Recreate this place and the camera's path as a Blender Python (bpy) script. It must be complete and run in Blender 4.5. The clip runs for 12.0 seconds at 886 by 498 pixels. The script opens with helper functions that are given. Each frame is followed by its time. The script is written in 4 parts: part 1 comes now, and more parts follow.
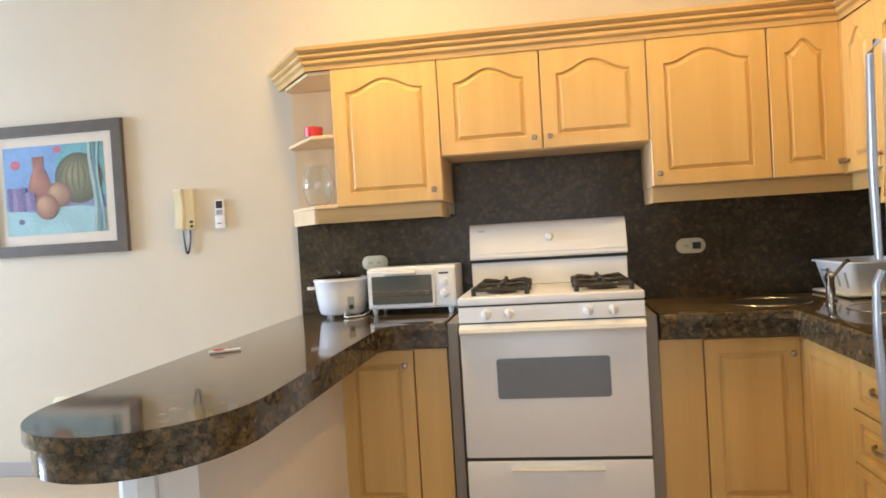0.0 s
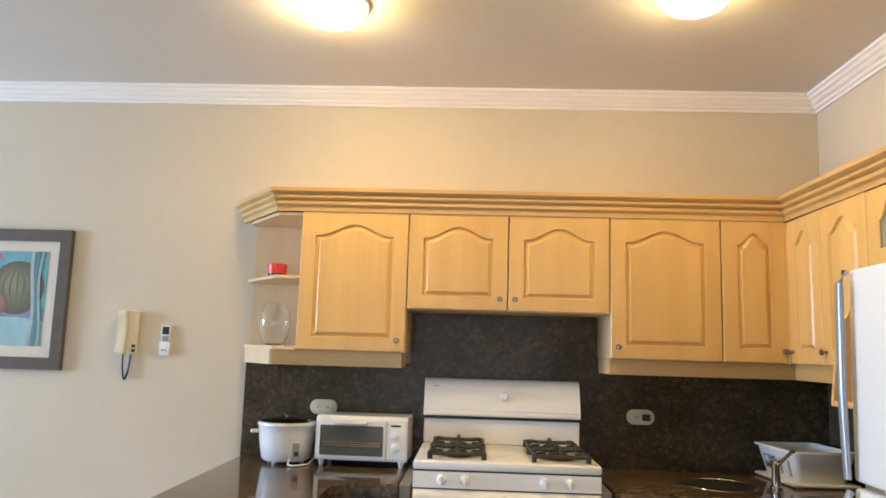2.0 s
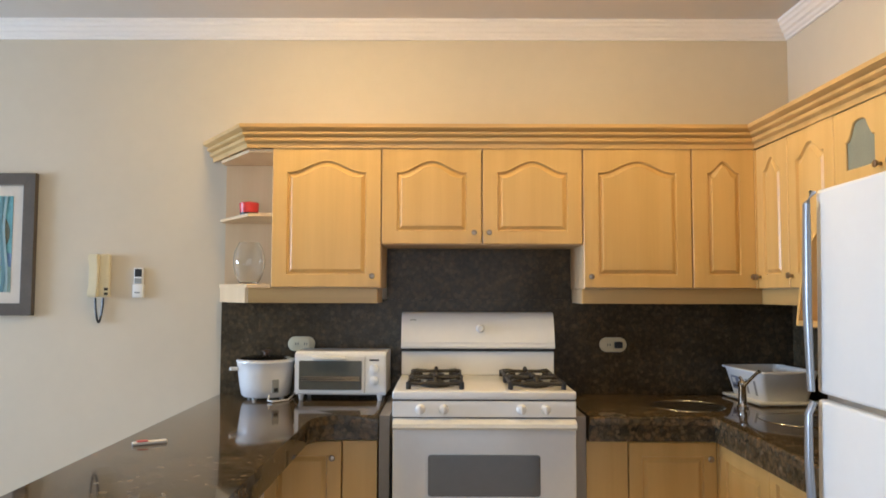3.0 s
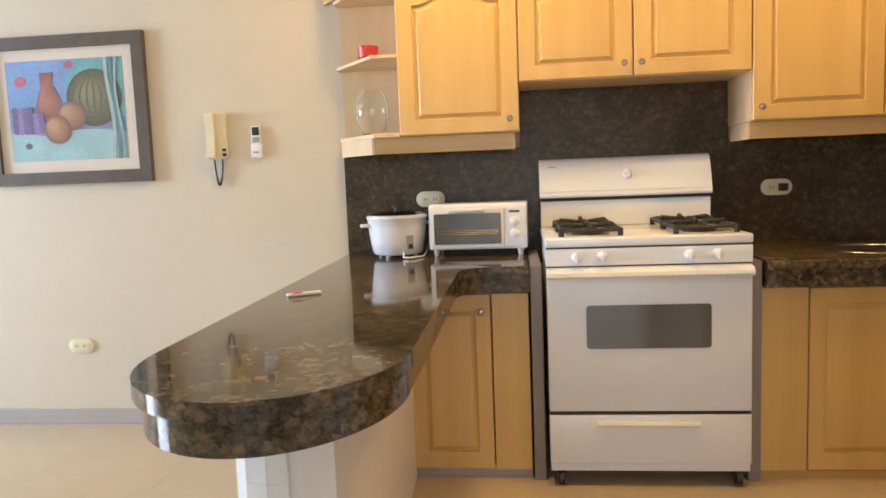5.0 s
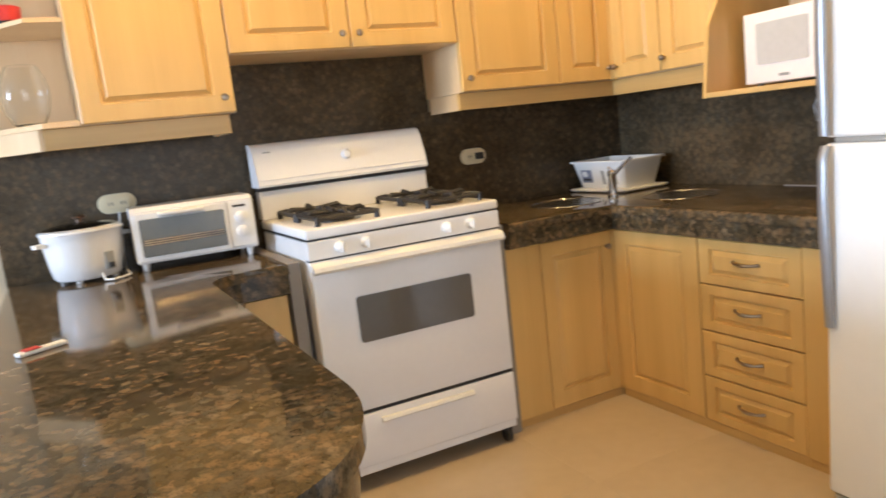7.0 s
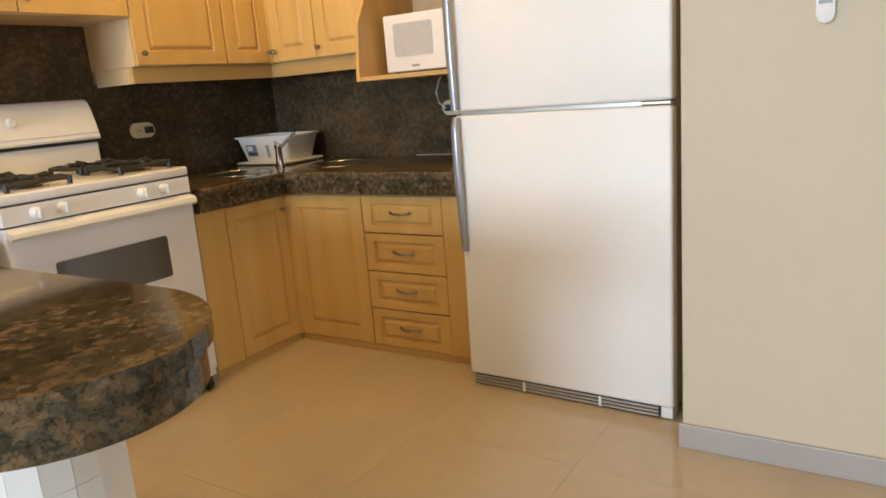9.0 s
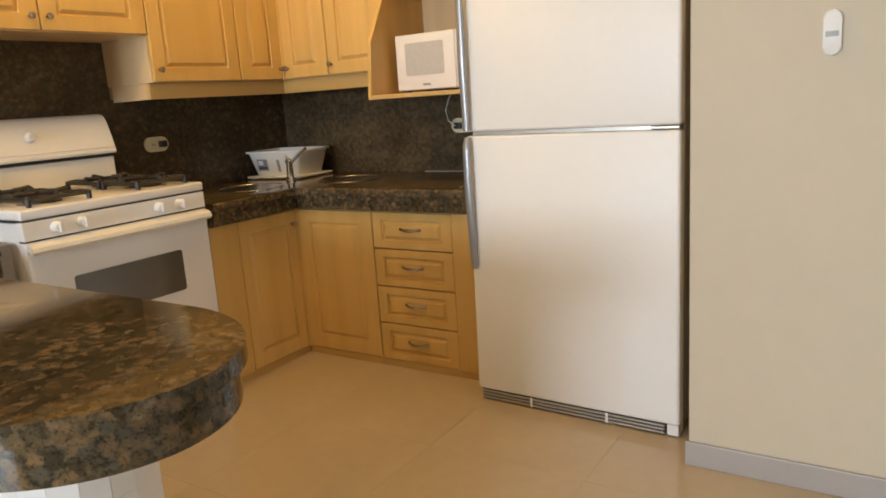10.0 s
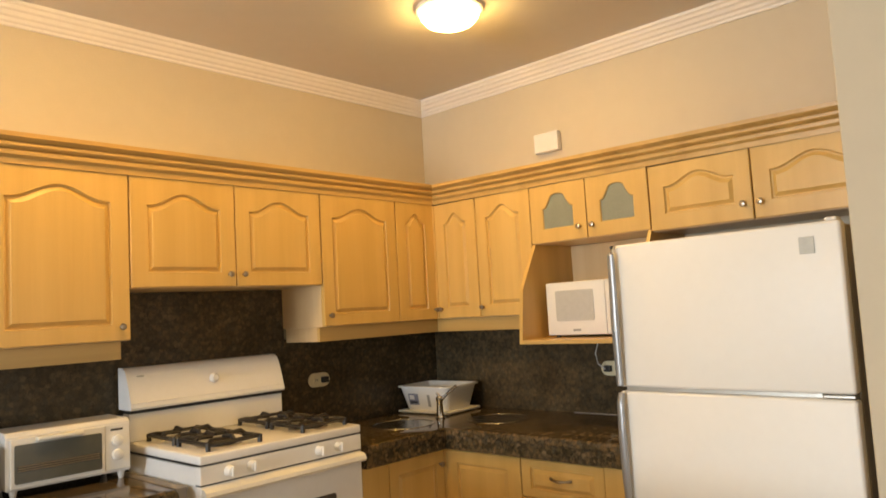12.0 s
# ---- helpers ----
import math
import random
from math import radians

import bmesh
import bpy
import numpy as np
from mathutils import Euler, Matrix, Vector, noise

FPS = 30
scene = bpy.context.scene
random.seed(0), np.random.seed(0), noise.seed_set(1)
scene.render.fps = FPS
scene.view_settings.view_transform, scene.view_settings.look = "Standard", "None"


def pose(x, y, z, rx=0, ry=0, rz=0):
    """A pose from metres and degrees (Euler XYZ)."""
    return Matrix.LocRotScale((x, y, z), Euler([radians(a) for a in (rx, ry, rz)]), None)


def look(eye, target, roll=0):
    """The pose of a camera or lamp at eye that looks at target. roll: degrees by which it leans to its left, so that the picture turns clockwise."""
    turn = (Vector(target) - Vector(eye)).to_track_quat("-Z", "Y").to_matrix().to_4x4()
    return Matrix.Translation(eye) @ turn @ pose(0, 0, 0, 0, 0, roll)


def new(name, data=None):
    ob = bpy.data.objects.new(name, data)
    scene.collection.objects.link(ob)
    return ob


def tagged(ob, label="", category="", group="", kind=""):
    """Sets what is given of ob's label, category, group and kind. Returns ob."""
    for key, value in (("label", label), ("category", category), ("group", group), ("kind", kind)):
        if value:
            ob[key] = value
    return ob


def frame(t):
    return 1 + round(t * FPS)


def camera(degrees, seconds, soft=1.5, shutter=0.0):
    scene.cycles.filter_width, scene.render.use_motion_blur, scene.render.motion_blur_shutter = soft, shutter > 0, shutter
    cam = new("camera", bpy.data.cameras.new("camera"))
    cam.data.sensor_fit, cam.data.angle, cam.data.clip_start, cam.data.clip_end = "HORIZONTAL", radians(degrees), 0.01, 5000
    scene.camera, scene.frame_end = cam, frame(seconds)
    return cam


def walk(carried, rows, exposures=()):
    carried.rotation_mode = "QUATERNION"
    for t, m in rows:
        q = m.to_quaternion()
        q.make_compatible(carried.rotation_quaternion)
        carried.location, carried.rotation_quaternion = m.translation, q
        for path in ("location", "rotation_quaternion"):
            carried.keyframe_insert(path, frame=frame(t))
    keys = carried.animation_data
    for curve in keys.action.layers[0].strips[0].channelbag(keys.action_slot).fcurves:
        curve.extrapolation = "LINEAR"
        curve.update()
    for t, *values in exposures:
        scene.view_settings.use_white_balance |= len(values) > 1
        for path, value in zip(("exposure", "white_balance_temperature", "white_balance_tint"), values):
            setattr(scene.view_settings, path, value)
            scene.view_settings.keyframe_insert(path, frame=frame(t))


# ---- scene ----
cam = camera(63.1, 12.0, soft=1.6, shutter=0.25)
PATH = [
    (0.0, (0.026, 0.037, 1.252), (-0.271, 2.014, 1.21), -3.42),
    (0.5, (-0.048, 0.008, 1.29), (-0.164, 2.005, 1.281), -2.97),
    (1.0, (-0.137, 0.013, 1.361), (-0.186, 2.012, 1.411), -3.67),
    (1.2, (-0.164, 0.012, 1.389), (-0.211, 2.009, 1.478), -3.37),
    (1.5, (-0.172, 0.0, 1.411), (-0.232, 1.99, 1.597), -2.26),
    (2.0, (-0.154, 0.006, 1.427), (-0.236, 1.985, 1.703), 1.69),
    (2.5, (-0.157, -0.002, 1.415), (-0.177, 1.983, 1.66), 0.85),
    (2.7, (-0.157, 0.002, 1.408), (-0.169, 1.992, 1.604), 0.54),
    (4.3, (-0.288, 0.099, 1.257), (-0.363, 2.093, 1.12), -3.9),
    (4.5, (-0.32, 0.161, 1.244), (-0.494, 2.147, 1.081), -4.3),
    (4.9, (-0.409, 0.261, 1.247), (-0.655, 2.232, 1.021), -2.55),
    (5.0, (-0.472, 0.272, 1.24), (-0.683, 2.25, 1.033), -2.22),
    (5.5, (-0.722, 0.345, 1.254), (-0.789, 2.329, 1.014), -5.68),
    (6.0, (-0.838, 0.48, 1.238), (-0.795, 2.457, 0.94), -6.19),
    (6.1, (-0.861, 0.527, 1.251), (-0.778, 2.501, 0.942), -6.62),
    (6.5, (-0.918, 0.637, 1.259), (-0.556, 2.582, 0.967), -6.22),
    (7.0, (-1.047, 0.671, 1.254), (-0.161, 2.435, 0.935), -6.42),
    (7.5, (-1.173, 0.648, 1.246), (0.11, 2.151, 0.933), -3.79),
    (7.7, (-1.215, 0.614, 1.205), (0.194, 2.005, 0.928), -3.85),
    (9.3, (-1.612, 0.519, 1.217), (0.05, 1.539, 0.773), -3.65),
    (9.5, (-1.625, 0.534, 1.217), (0.057, 1.524, 0.782), -3.16),
    (9.6, (-1.621, 0.528, 1.222), (0.058, 1.523, 0.782), -3.64),
    (10.0, (-1.625, 0.534, 1.258), (0.017, 1.6, 0.847), -3.89),
    (10.5, (-1.626, 0.565, 1.306), (-0.032, 1.728, 0.978), -4.88),
    (11.0, (-1.675, 0.576, 1.383), (-0.132, 1.845, 1.293), -4.56),
    (11.5, (-1.698, 0.553, 1.431), (-0.221, 1.9, 1.49), -3.61),
    (11.7, (-1.701, 0.552, 1.442), (-0.234, 1.909, 1.528), -3.51),
    (12.0, (-1.705, 0.54, 1.454), (-0.24, 1.891, 1.624), -3.27),
]
EXPOSURES = [(0.0, -0.16, 6300, 14), (0.5, -0.17, 6100, 12), (1.0, -0.24, 6050, 12), (2.0, -0.5, 6000, 13), (2.5, -0.66, 5950, 13), (4.5, -0.43, 6550, 14.5), (5.0, -0.25, 6750, 15.5), (5.5, -0.21, 6850, 15.5), (6.5, -0.05, 6750, 15.5), (7.0, -0.06, 6450, 15.5), (7.5, -0.09, 5900, 17), (9.5, -0.69, 7750, 15.5), (10.5, -0.75, 8050, 15.5), (11.0, -0.78, 8450, 15.5), (12.0, -0.76, 9050, 15.5)]
walk(cam, [(t, look(eye, target, roll)) for t, eye, target, roll in PATH], EXPOSURES)

# ---- world and lights ----
SUN_EL, SUN_AZ = 50.0, 70.0
world = bpy.data.worlds.new("world")
scene.world = world
world.use_nodes = True
wn = world.node_tree.nodes
sky = wn.new("ShaderNodeTexSky")
sky.sky_type = "NISHITA"
sky.sun_disc = False
sky.sun_elevation, sky.sun_rotation = radians(SUN_EL), radians(SUN_AZ)
wn["Background"].inputs["Strength"].default_value = 0.10
world.node_tree.links.new(sky.outputs["Color"], wn["Background"].inputs["Color"])
sun = new("sun", bpy.data.lights.new("sun", "SUN"))
sun.data.energy, sun.data.angle, sun.data.color = 2.5, radians(0.5), (1.0, 0.95, 0.88)
sun.matrix_world = look((2.2, 0.8, 2.8), (0, 0, 0))


def daylight(name, m, sx, sy, watts, color):
    lamp = new(name, bpy.data.lights.new(name, "AREA"))
    lamp.data.shape, lamp.data.size, lamp.data.size_y = "RECTANGLE", sx, sy
    lamp.data.energy, lamp.data.color = watts, color
    lamp.matrix_world = m
    return lamp


WIN_W = (1.0, 3.0, 0.9, 2.35)      # west window: y0, y1, z0, z1
WIN_S = (-1.9, 1.1, 0.06, 2.3)     # south glass door: x0, x1, z0, z1
daylight("west_daylight", look((-8.02, 2.0, 1.625), (0, 1.6, 1.1)), 1.9, 1.4, 655, (0.58, 0.765, 1.0))
daylight("south_daylight", look((-0.4, -3.52, 1.16), (-0.5, 2, 0.8)), 2.9, 2.15, 62, (0.84, 0.93, 1.0))
DOME_GLOW, DOME_GLOW_DIM = 145.0, 92.0

# ---- materials ----


def material(name, color, rough=0.5, metal=0.0, vary=0.06, scale=6.0, bump=0.0, bump_scale=60.0, stretch=(1, 1, 1), spec=0.5, wobble=0.0, coat=0.0):
    """A plain surface with two scales of colour variation, fine relief and uneven gloss."""
    m = bpy.data.materials.new(name)
    m.use_nodes = True
    nt = m.node_tree
    n, l = nt.nodes, nt.links
    b = n["Principled BSDF"]
    co = n.new("ShaderNodeTexCoord")
    mp = n.new("ShaderNodeMapping")
    mp.inputs["Scale"].default_value = stretch
    l.new(co.outputs["Object"], mp.inputs["Vector"])
    info = n.new("ShaderNodeObjectInfo")
    add = n.new("ShaderNodeVectorMath")
    add.operation = "ADD"
    l.new(mp.outputs["Vector"], add.inputs[0])
    mul = n.new("ShaderNodeMath")
    mul.operation = "MULTIPLY"
    mul.inputs[1].default_value = 13.0
    l.new(info.outputs["Random"], mul.inputs[0])
    l.new(mul.outputs[0], add.inputs[1])
    a = n.new("ShaderNodeTexNoise")
    a.inputs["Scale"].default_value, a.inputs["Detail"].default_value = scale, 3.0
    c = n.new("ShaderNodeTexNoise")
    c.inputs["Scale"].default_value, c.inputs["Detail"].default_value = scale * 9, 4.0
    for t in (a, c):
        l.new(add.outputs[0], t.inputs["Vector"])
    mix = n.new("ShaderNodeMath")
    mix.operation = "MULTIPLY_ADD"
    l.new(a.outputs["Fac"], mix.inputs[0])
    mix.inputs[1].default_value = 0.6
    half = n.new("ShaderNodeMath")
    half.operation = "MULTIPLY"
    half.inputs[1].default_value = 0.4
    l.new(c.outputs["Fac"], half.inputs[0])
    l.new(half.outputs[0], mix.inputs[2])
    ramp = n.new("ShaderNodeValToRGB")
    ramp.color_ramp.elements[0].position, ramp.color_ramp.elements[1].position = 0.3, 0.7
    ramp.color_ramp.elements[0].color = [max(0, v * (1 - vary)) for v in color] + [1]
    ramp.color_ramp.elements[1].color = [min(1, v * (1 + vary)) for v in color] + [1]
    l.new(mix.outputs[0], ramp.inputs["Fac"])
    l.new(ramp.outputs["Color"], b.inputs["Base Color"])
    b.inputs["Roughness"].default_value, b.inputs["Metallic"].default_value = rough, metal
    b.inputs["Specular IOR Level"].default_value = spec
    b.inputs["Coat Weight"].default_value = coat
    b.inputs["Coat Roughness"].default_value = 0.12
    if wobble:
        r = n.new("ShaderNodeMapRange")
        r.inputs["To Min"].default_value, r.inputs["To Max"].default_value = max(0.02, rough - wobble), rough + wobble
        l.new(a.outputs["Fac"], r.inputs["Value"])
        l.new(r.outputs["Result"], b.inputs["Roughness"])
    if bump:
        d = n.new("ShaderNodeTexNoise")
        d.inputs["Scale"].default_value, d.inputs["Detail"].default_value = bump_scale, 4.0
        l.new(add.outputs[0], d.inputs["Vector"])
        bp = n.new("ShaderNodeBump")
        bp.inputs["Strength"].default_value, bp.inputs["Distance"].default_value = bump, 0.004
        l.new(d.outputs["Fac"], bp.inputs["Height"])
        l.new(bp.outputs["Normal"], b.inputs["Normal"])
    return m


def granite_material(name, size, gain, rough, contrast, spec):
    """Polished brown granite: rounded tan and brown feldspar blobs in a dark olive ground, with grey quartz between and fine black specks."""
    m = bpy.data.materials.new(name)
    m.use_nodes = True
    n, l = m.node_tree.nodes, m.node_tree.links
    b = n["Principled BSDF"]
    co = n.new("ShaderNodeTexCoord")

    def cloud(scale, detail, roughness):
        c = n.new("ShaderNodeTexNoise")
        c.inputs["Scale"].default_value, c.inputs["Detail"].default_value, c.inputs["Roughness"].default_value = scale, detail, roughness
        l.new(co.outputs["Object"], c.inputs["Vector"])
        return c

    def ramp(stops, source):
        r = n.new("ShaderNodeValToRGB")
        e = r.color_ramp.elements
        e[0].position, e[0].color = stops[0][0], (*stops[0][1], 1)
        e[1].position, e[1].color = stops[-1][0], (*stops[-1][1], 1)
        for p, c in stops[1:-1]:
            e.new(p).color = (*c, 1)
        l.new(source, r.inputs["Fac"])
        return r

    def mixed(first, second, factor):
        x = n.new("ShaderNodeMix")
        x.data_type = "RGBA"
        l.new(first, x.inputs["A"])
        l.new(second, x.inputs["B"])
        if isinstance(factor, float):
            x.inputs["Factor"].default_value = factor
        else:
            l.new(factor, x.inputs["Factor"])
        return x.outputs["Result"]

    warp = cloud(size * 1.3, 4, 0.6)
    bent = n.new("ShaderNodeVectorMath")
    bent.operation = "MULTIPLY_ADD"
    bent.inputs[1].default_value = (1.5 / size, 1.5 / size, 1.5 / size)
    l.new(warp.outputs["Color"], bent.inputs[0])
    l.new(co.outputs["Object"], bent.inputs[2])
    cells = n.new("ShaderNodeTexVoronoi")
    cells.inputs["Scale"].default_value = size
    l.new(bent.outputs[0], cells.inputs["Vector"])
    pick = n.new("ShaderNodeSeparateColor")
    l.new(cells.outputs["Color"], pick.inputs["Color"])
    blobs = ramp([(0.0, (0.030, 0.025, 0.016)), (0.25, (0.070, 0.050, 0.026)), (0.5, (0.140, 0.089, 0.044)), (0.72, (0.060, 0.054, 0.039)), (0.88, (0.150, 0.094, 0.048)), (1.0, (0.160, 0.118, 0.072))], pick.outputs["Red"])
    ground = ramp([(0.38, (0.010, 0.010, 0.007)), (0.50, (0.034, 0.029, 0.018)), (0.62, (0.080, 0.065, 0.040))], cloud(size * 1.8, 6, 0.65).outputs["Fac"])
    edge = n.new("ShaderNodeMapRange")
    edge.inputs["From Min"].default_value, edge.inputs["From Max"].default_value = 0.30, 0.95
    l.new(cells.outputs["Distance"], edge.inputs["Value"])
    stone = mixed(blobs.outputs["Color"], ground.outputs["Color"], edge.outputs["Result"])
    specks = ramp([(0.36, (0.25, 0.25, 0.25)), (0.48, (1, 1, 1))], cloud(size * 3.4, 5, 0.7).outputs["Fac"])
    dark = n.new("ShaderNodeMix")
    dark.data_type, dark.blend_type = "RGBA", "MULTIPLY"
    dark.inputs["Factor"].default_value = 0.85
    l.new(stone, dark.inputs["A"])
    l.new(specks.outputs["Color"], dark.inputs["B"])
    mean = n.new("ShaderNodeRGB")
    mean.outputs[0].default_value = (0.084, 0.060, 0.035, 1)
    body = mixed(mean.outputs[0], dark.outputs["Result"], contrast)
    broad = cloud(5.0, 4, 0.55)
    lift = n.new("ShaderNodeMapRange")
    lift.inputs["From Min"].default_value, lift.inputs["From Max"].default_value = 0.3, 0.7
    lift.inputs["To Min"].default_value, lift.inputs["To Max"].default_value = 0.72 * gain, 1.28 * gain
    l.new(broad.outputs["Fac"], lift.inputs["Value"])
    out = n.new("ShaderNodeVectorMath")
    out.operation = "SCALE"
    l.new(body, out.inputs[0])
    l.new(lift.outputs["Result"], out.inputs["Scale"])
    l.new(out.outputs[0], b.inputs["Base Color"])
    gloss = n.new("ShaderNodeMapRange")
    gloss.inputs["To Min"].default_value, gloss.inputs["To Max"].default_value = rough, rough + 0.04
    l.new(broad.outputs["Fac"], gloss.inputs["Value"])
    l.new(gloss.outputs["Result"], b.inputs["Roughness"])
    b.inputs["Specular IOR Level"].default_value = spec
    wave = n.new("ShaderNodeBump")
    wave.inputs["Strength"].default_value, wave.inputs["Distance"].default_value = 0.025, 0.001
    l.new(cloud(size * 1.5, 3, 0.6).outputs["Fac"], wave.inputs["Height"])
    l.new(wave.outputs["Normal"], b.inputs["Normal"])
    return m


def wood_material(name, light, dark, axis="z"):
    """Lacquered beech: fine straight grain with broad soft bands along one axis."""
    m = bpy.data.materials.new(name)
    m.use_nodes = True
    n, l = m.node_tree.nodes, m.node_tree.links
    b = n["Principled BSDF"]
    co = n.new("ShaderNodeTexCoord")
    info = n.new("ShaderNodeObjectInfo")
    mul = n.new("ShaderNodeMath")
    mul.operation = "MULTIPLY"
    mul.inputs[1].default_value = 31.0
    l.new(info.outputs["Random"], mul.inputs[0])
    add = n.new("ShaderNodeVectorMath")
    add.operation = "ADD"
    l.new(co.outputs["Object"], add.inputs[0])
    l.new(mul.outputs[0], add.inputs[1])
    along = {"z": (1, 1, 0.045), "x": (0.045, 1, 1)}[axis]
    mp = n.new("ShaderNodeMapping")
    mp.inputs["Scale"].default_value = along
    l.new(add.outputs[0], mp.inputs["Vector"])
    fine = n.new("ShaderNodeTexNoise")
    fine.inputs["Scale"].default_value, fine.inputs["Detail"].default_value = 80, 4
    broad = n.new("ShaderNodeTexNoise")
    broad.inputs["Scale"].default_value, broad.inputs["Detail"].default_value = 11, 3
    for t in (fine, broad):
        l.new(mp.outputs["Vector"], t.inputs["Vector"])
    s = n.new("ShaderNodeMath")
    s.operation = "MULTIPLY_ADD"
    s.inputs[1].default_value = 0.8
    l.new(broad.outputs["Fac"], s.inputs[0])
    h = n.new("ShaderNodeMath")
    h.operation = "MULTIPLY"
    h.inputs[1].default_value = 0.2
    l.new(fine.outputs["Fac"], h.inputs[0])
    l.new(h.outputs[0], s.inputs[2])
    ramp = n.new("ShaderNodeValToRGB")
    ramp.color_ramp.elements[0].position, ramp.color_ramp.elements[1].position = 0.32, 0.66
    ramp.color_ramp.elements[0].color, ramp.color_ramp.elements[1].color = (*dark, 1), (*light, 1)
    l.new(s.outputs[0], ramp.inputs["Fac"])
    l.new(ramp.outputs["Color"], b.inputs["Base Color"])
    b.inputs["Roughness"].default_value = 0.34
    bp = n.new("ShaderNodeBump")
    bp.inputs["Strength"].default_value, bp.inputs["Distance"].default_value = 0.06, 0.002
    l.new(fine.outputs["Fac"], bp.inputs["Height"])
    l.new(bp.outputs["Normal"], b.inputs["Normal"])
    return m


def glass_material(name, tint, rough=0.0):
    m = bpy.data.materials.new(name)
    m.use_nodes = True
    b = m.node_tree.nodes["Principled BSDF"]
    b.inputs["Base Color"].default_value = (*tint, 1)
    b.inputs["Transmission Weight"].default_value = 1.0
    b.inputs["Roughness"].default_value, b.inputs["IOR"].default_value = rough, 1.45
    return m


def glow_material(name, color, strength):
    m = bpy.data.materials.new(name)
    m.use_nodes = True
    b = m.node_tree.nodes["Principled BSDF"]
    b.inputs["Base Color"].default_value = (0.8, 0.78, 0.72, 1)
    b.inputs["Emission Color"].default_value = (*color, 1)
    b.inputs["Emission Strength"].default_value = strength
    return m


M_WALL = material("cream_wall_paint", (0.605, 0.525, 0.40), 0.6, vary=0.03, scale=1.7, bump=0.10, bump_scale=130)
# paler wall paint: bounced daylight on the half wall is put into the colour
M_HALF = material("wall_paint_bounce_lit", (0.76, 0.71, 0.66), 0.45, vary=0.03, scale=1.7, bump=0.08, bump_scale=130)
M_CEIL = material("ceiling_paint", (0.66, 0.635, 0.60), 0.8, vary=0.03, scale=1.5, bump=0.08, bump_scale=120)
M_CROWN = material("white_plaster", (0.83, 0.80, 0.76), 0.6, vary=0.03, scale=5, bump=0.05)
M_WOOD = wood_material("beech_wood", (0.69, 0.445, 0.16), (0.60, 0.37, 0.12))
M_WOOD_X = wood_material("beech_wood_lengthwise", (0.63, 0.40, 0.15), (0.50, 0.30, 0.10), "x")
M_WOOD_IN = wood_material("beech_laminate_pale", (0.74, 0.54, 0.32), (0.67, 0.46, 0.25))
M_GRANITE = granite_material("brown_granite", 48, 1.25, 0.045, 1.0, 0.26)
M_SPLASH = granite_material("brown_granite_slab", 46, 1.06, 0.2, 0.55, 0.14)
M_ENAMEL = material("white_enamel", (0.78, 0.775, 0.77), 0.22, vary=0.025, scale=4, wobble=0.06)
M_ENAMEL_OLD = material("ivory_enamel", (0.78, 0.755, 0.685), 0.3, vary=0.05, scale=9)
M_FRIDGE = material("white_fridge_paint", (0.86, 0.855, 0.83), 0.42, vary=0.02, scale=3, bump=0.10, bump_scale=260, wobble=0.05)
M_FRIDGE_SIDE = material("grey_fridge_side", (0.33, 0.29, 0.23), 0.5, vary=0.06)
M_IRON = material("black_cast_iron", (0.018, 0.015, 0.013), 0.5, vary=0.3, scale=30, bump=0.3)
M_DARK = material("dark_gap_rubber", (0.02, 0.018, 0.016), 0.6, vary=0.2)
M_TOASTGLASS = material("black_toaster_glass", (0.085, 0.085, 0.070), 0.12, vary=0.12, scale=5, spec=0.5)
M_OVENGLASS = material("smoked_oven_glass", (0.10, 0.092, 0.082), 0.08, vary=0.08, scale=3, coat=0.6)
M_CHROME = material("chrome", (0.80, 0.80, 0.80), 0.12, 1.0, vary=0.03)
M_NICKEL = material("brushed_nickel", (0.38, 0.32, 0.26), 0.28, 1.0, vary=0.08, scale=30)
M_STEEL = material("satin_steel", (0.62, 0.62, 0.61), 0.3, 1.0, vary=0.06, scale=18, stretch=(1, 1, 0.1))
M_SINK = material("brushed_sink_steel", (0.50, 0.49, 0.47), 0.26, 1.0, vary=0.08, scale=22, stretch=(1, 1, 0.1))
M_HANDLE = material("dull_grey_handle", (0.36, 0.37, 0.39), 0.35, 0.6, vary=0.06, scale=18)
M_GRILLE = material("dusty_grey_grille", (0.40, 0.36, 0.31), 0.5, vary=0.15, scale=25)
M_TILE = material("polished_cream_porcelain", (0.50, 0.395, 0.27), 0.07, vary=0.05, scale=2.2, wobble=0.04)
M_GROUT = material("beige_grout", (0.48, 0.38, 0.26), 0.3, vary=0.08, scale=20)
M_SKIRT = material("grey_skirting", (0.40, 0.37, 0.35), 0.35, vary=0.05, scale=5)
M_PLASTIC = material("white_plastic", (0.78, 0.775, 0.755), 0.4, vary=0.03)
M_IVORY = material("ivory_plastic", (0.72, 0.64, 0.44), 0.42, vary=0.04)
M_BLACKP = material("black_plastic", (0.02, 0.02, 0.02), 0.4, vary=0.15)
M_LABEL = material("blue_grey_print", (0.22, 0.24, 0.32), 0.5, vary=0.25, scale=40)
M_BADGE = material("pale_grey_badge", (0.52, 0.53, 0.50), 0.4, vary=0.10, scale=60)
M_MESHWIN = material("pale_grey_mesh_window", (0.50, 0.51, 0.50), 0.25, vary=0.06, scale=40)
M_GREYP = material("grey_plastic", (0.30, 0.31, 0.30), 0.4, vary=0.06)
M_GLASS = glass_material("clear_glass", (0.96, 0.97, 0.97))
M_FROST = material("frosted_door_glass", (0.23, 0.25, 0.20), 0.35, vary=0.10, scale=12, bump=0.15, bump_scale=200)
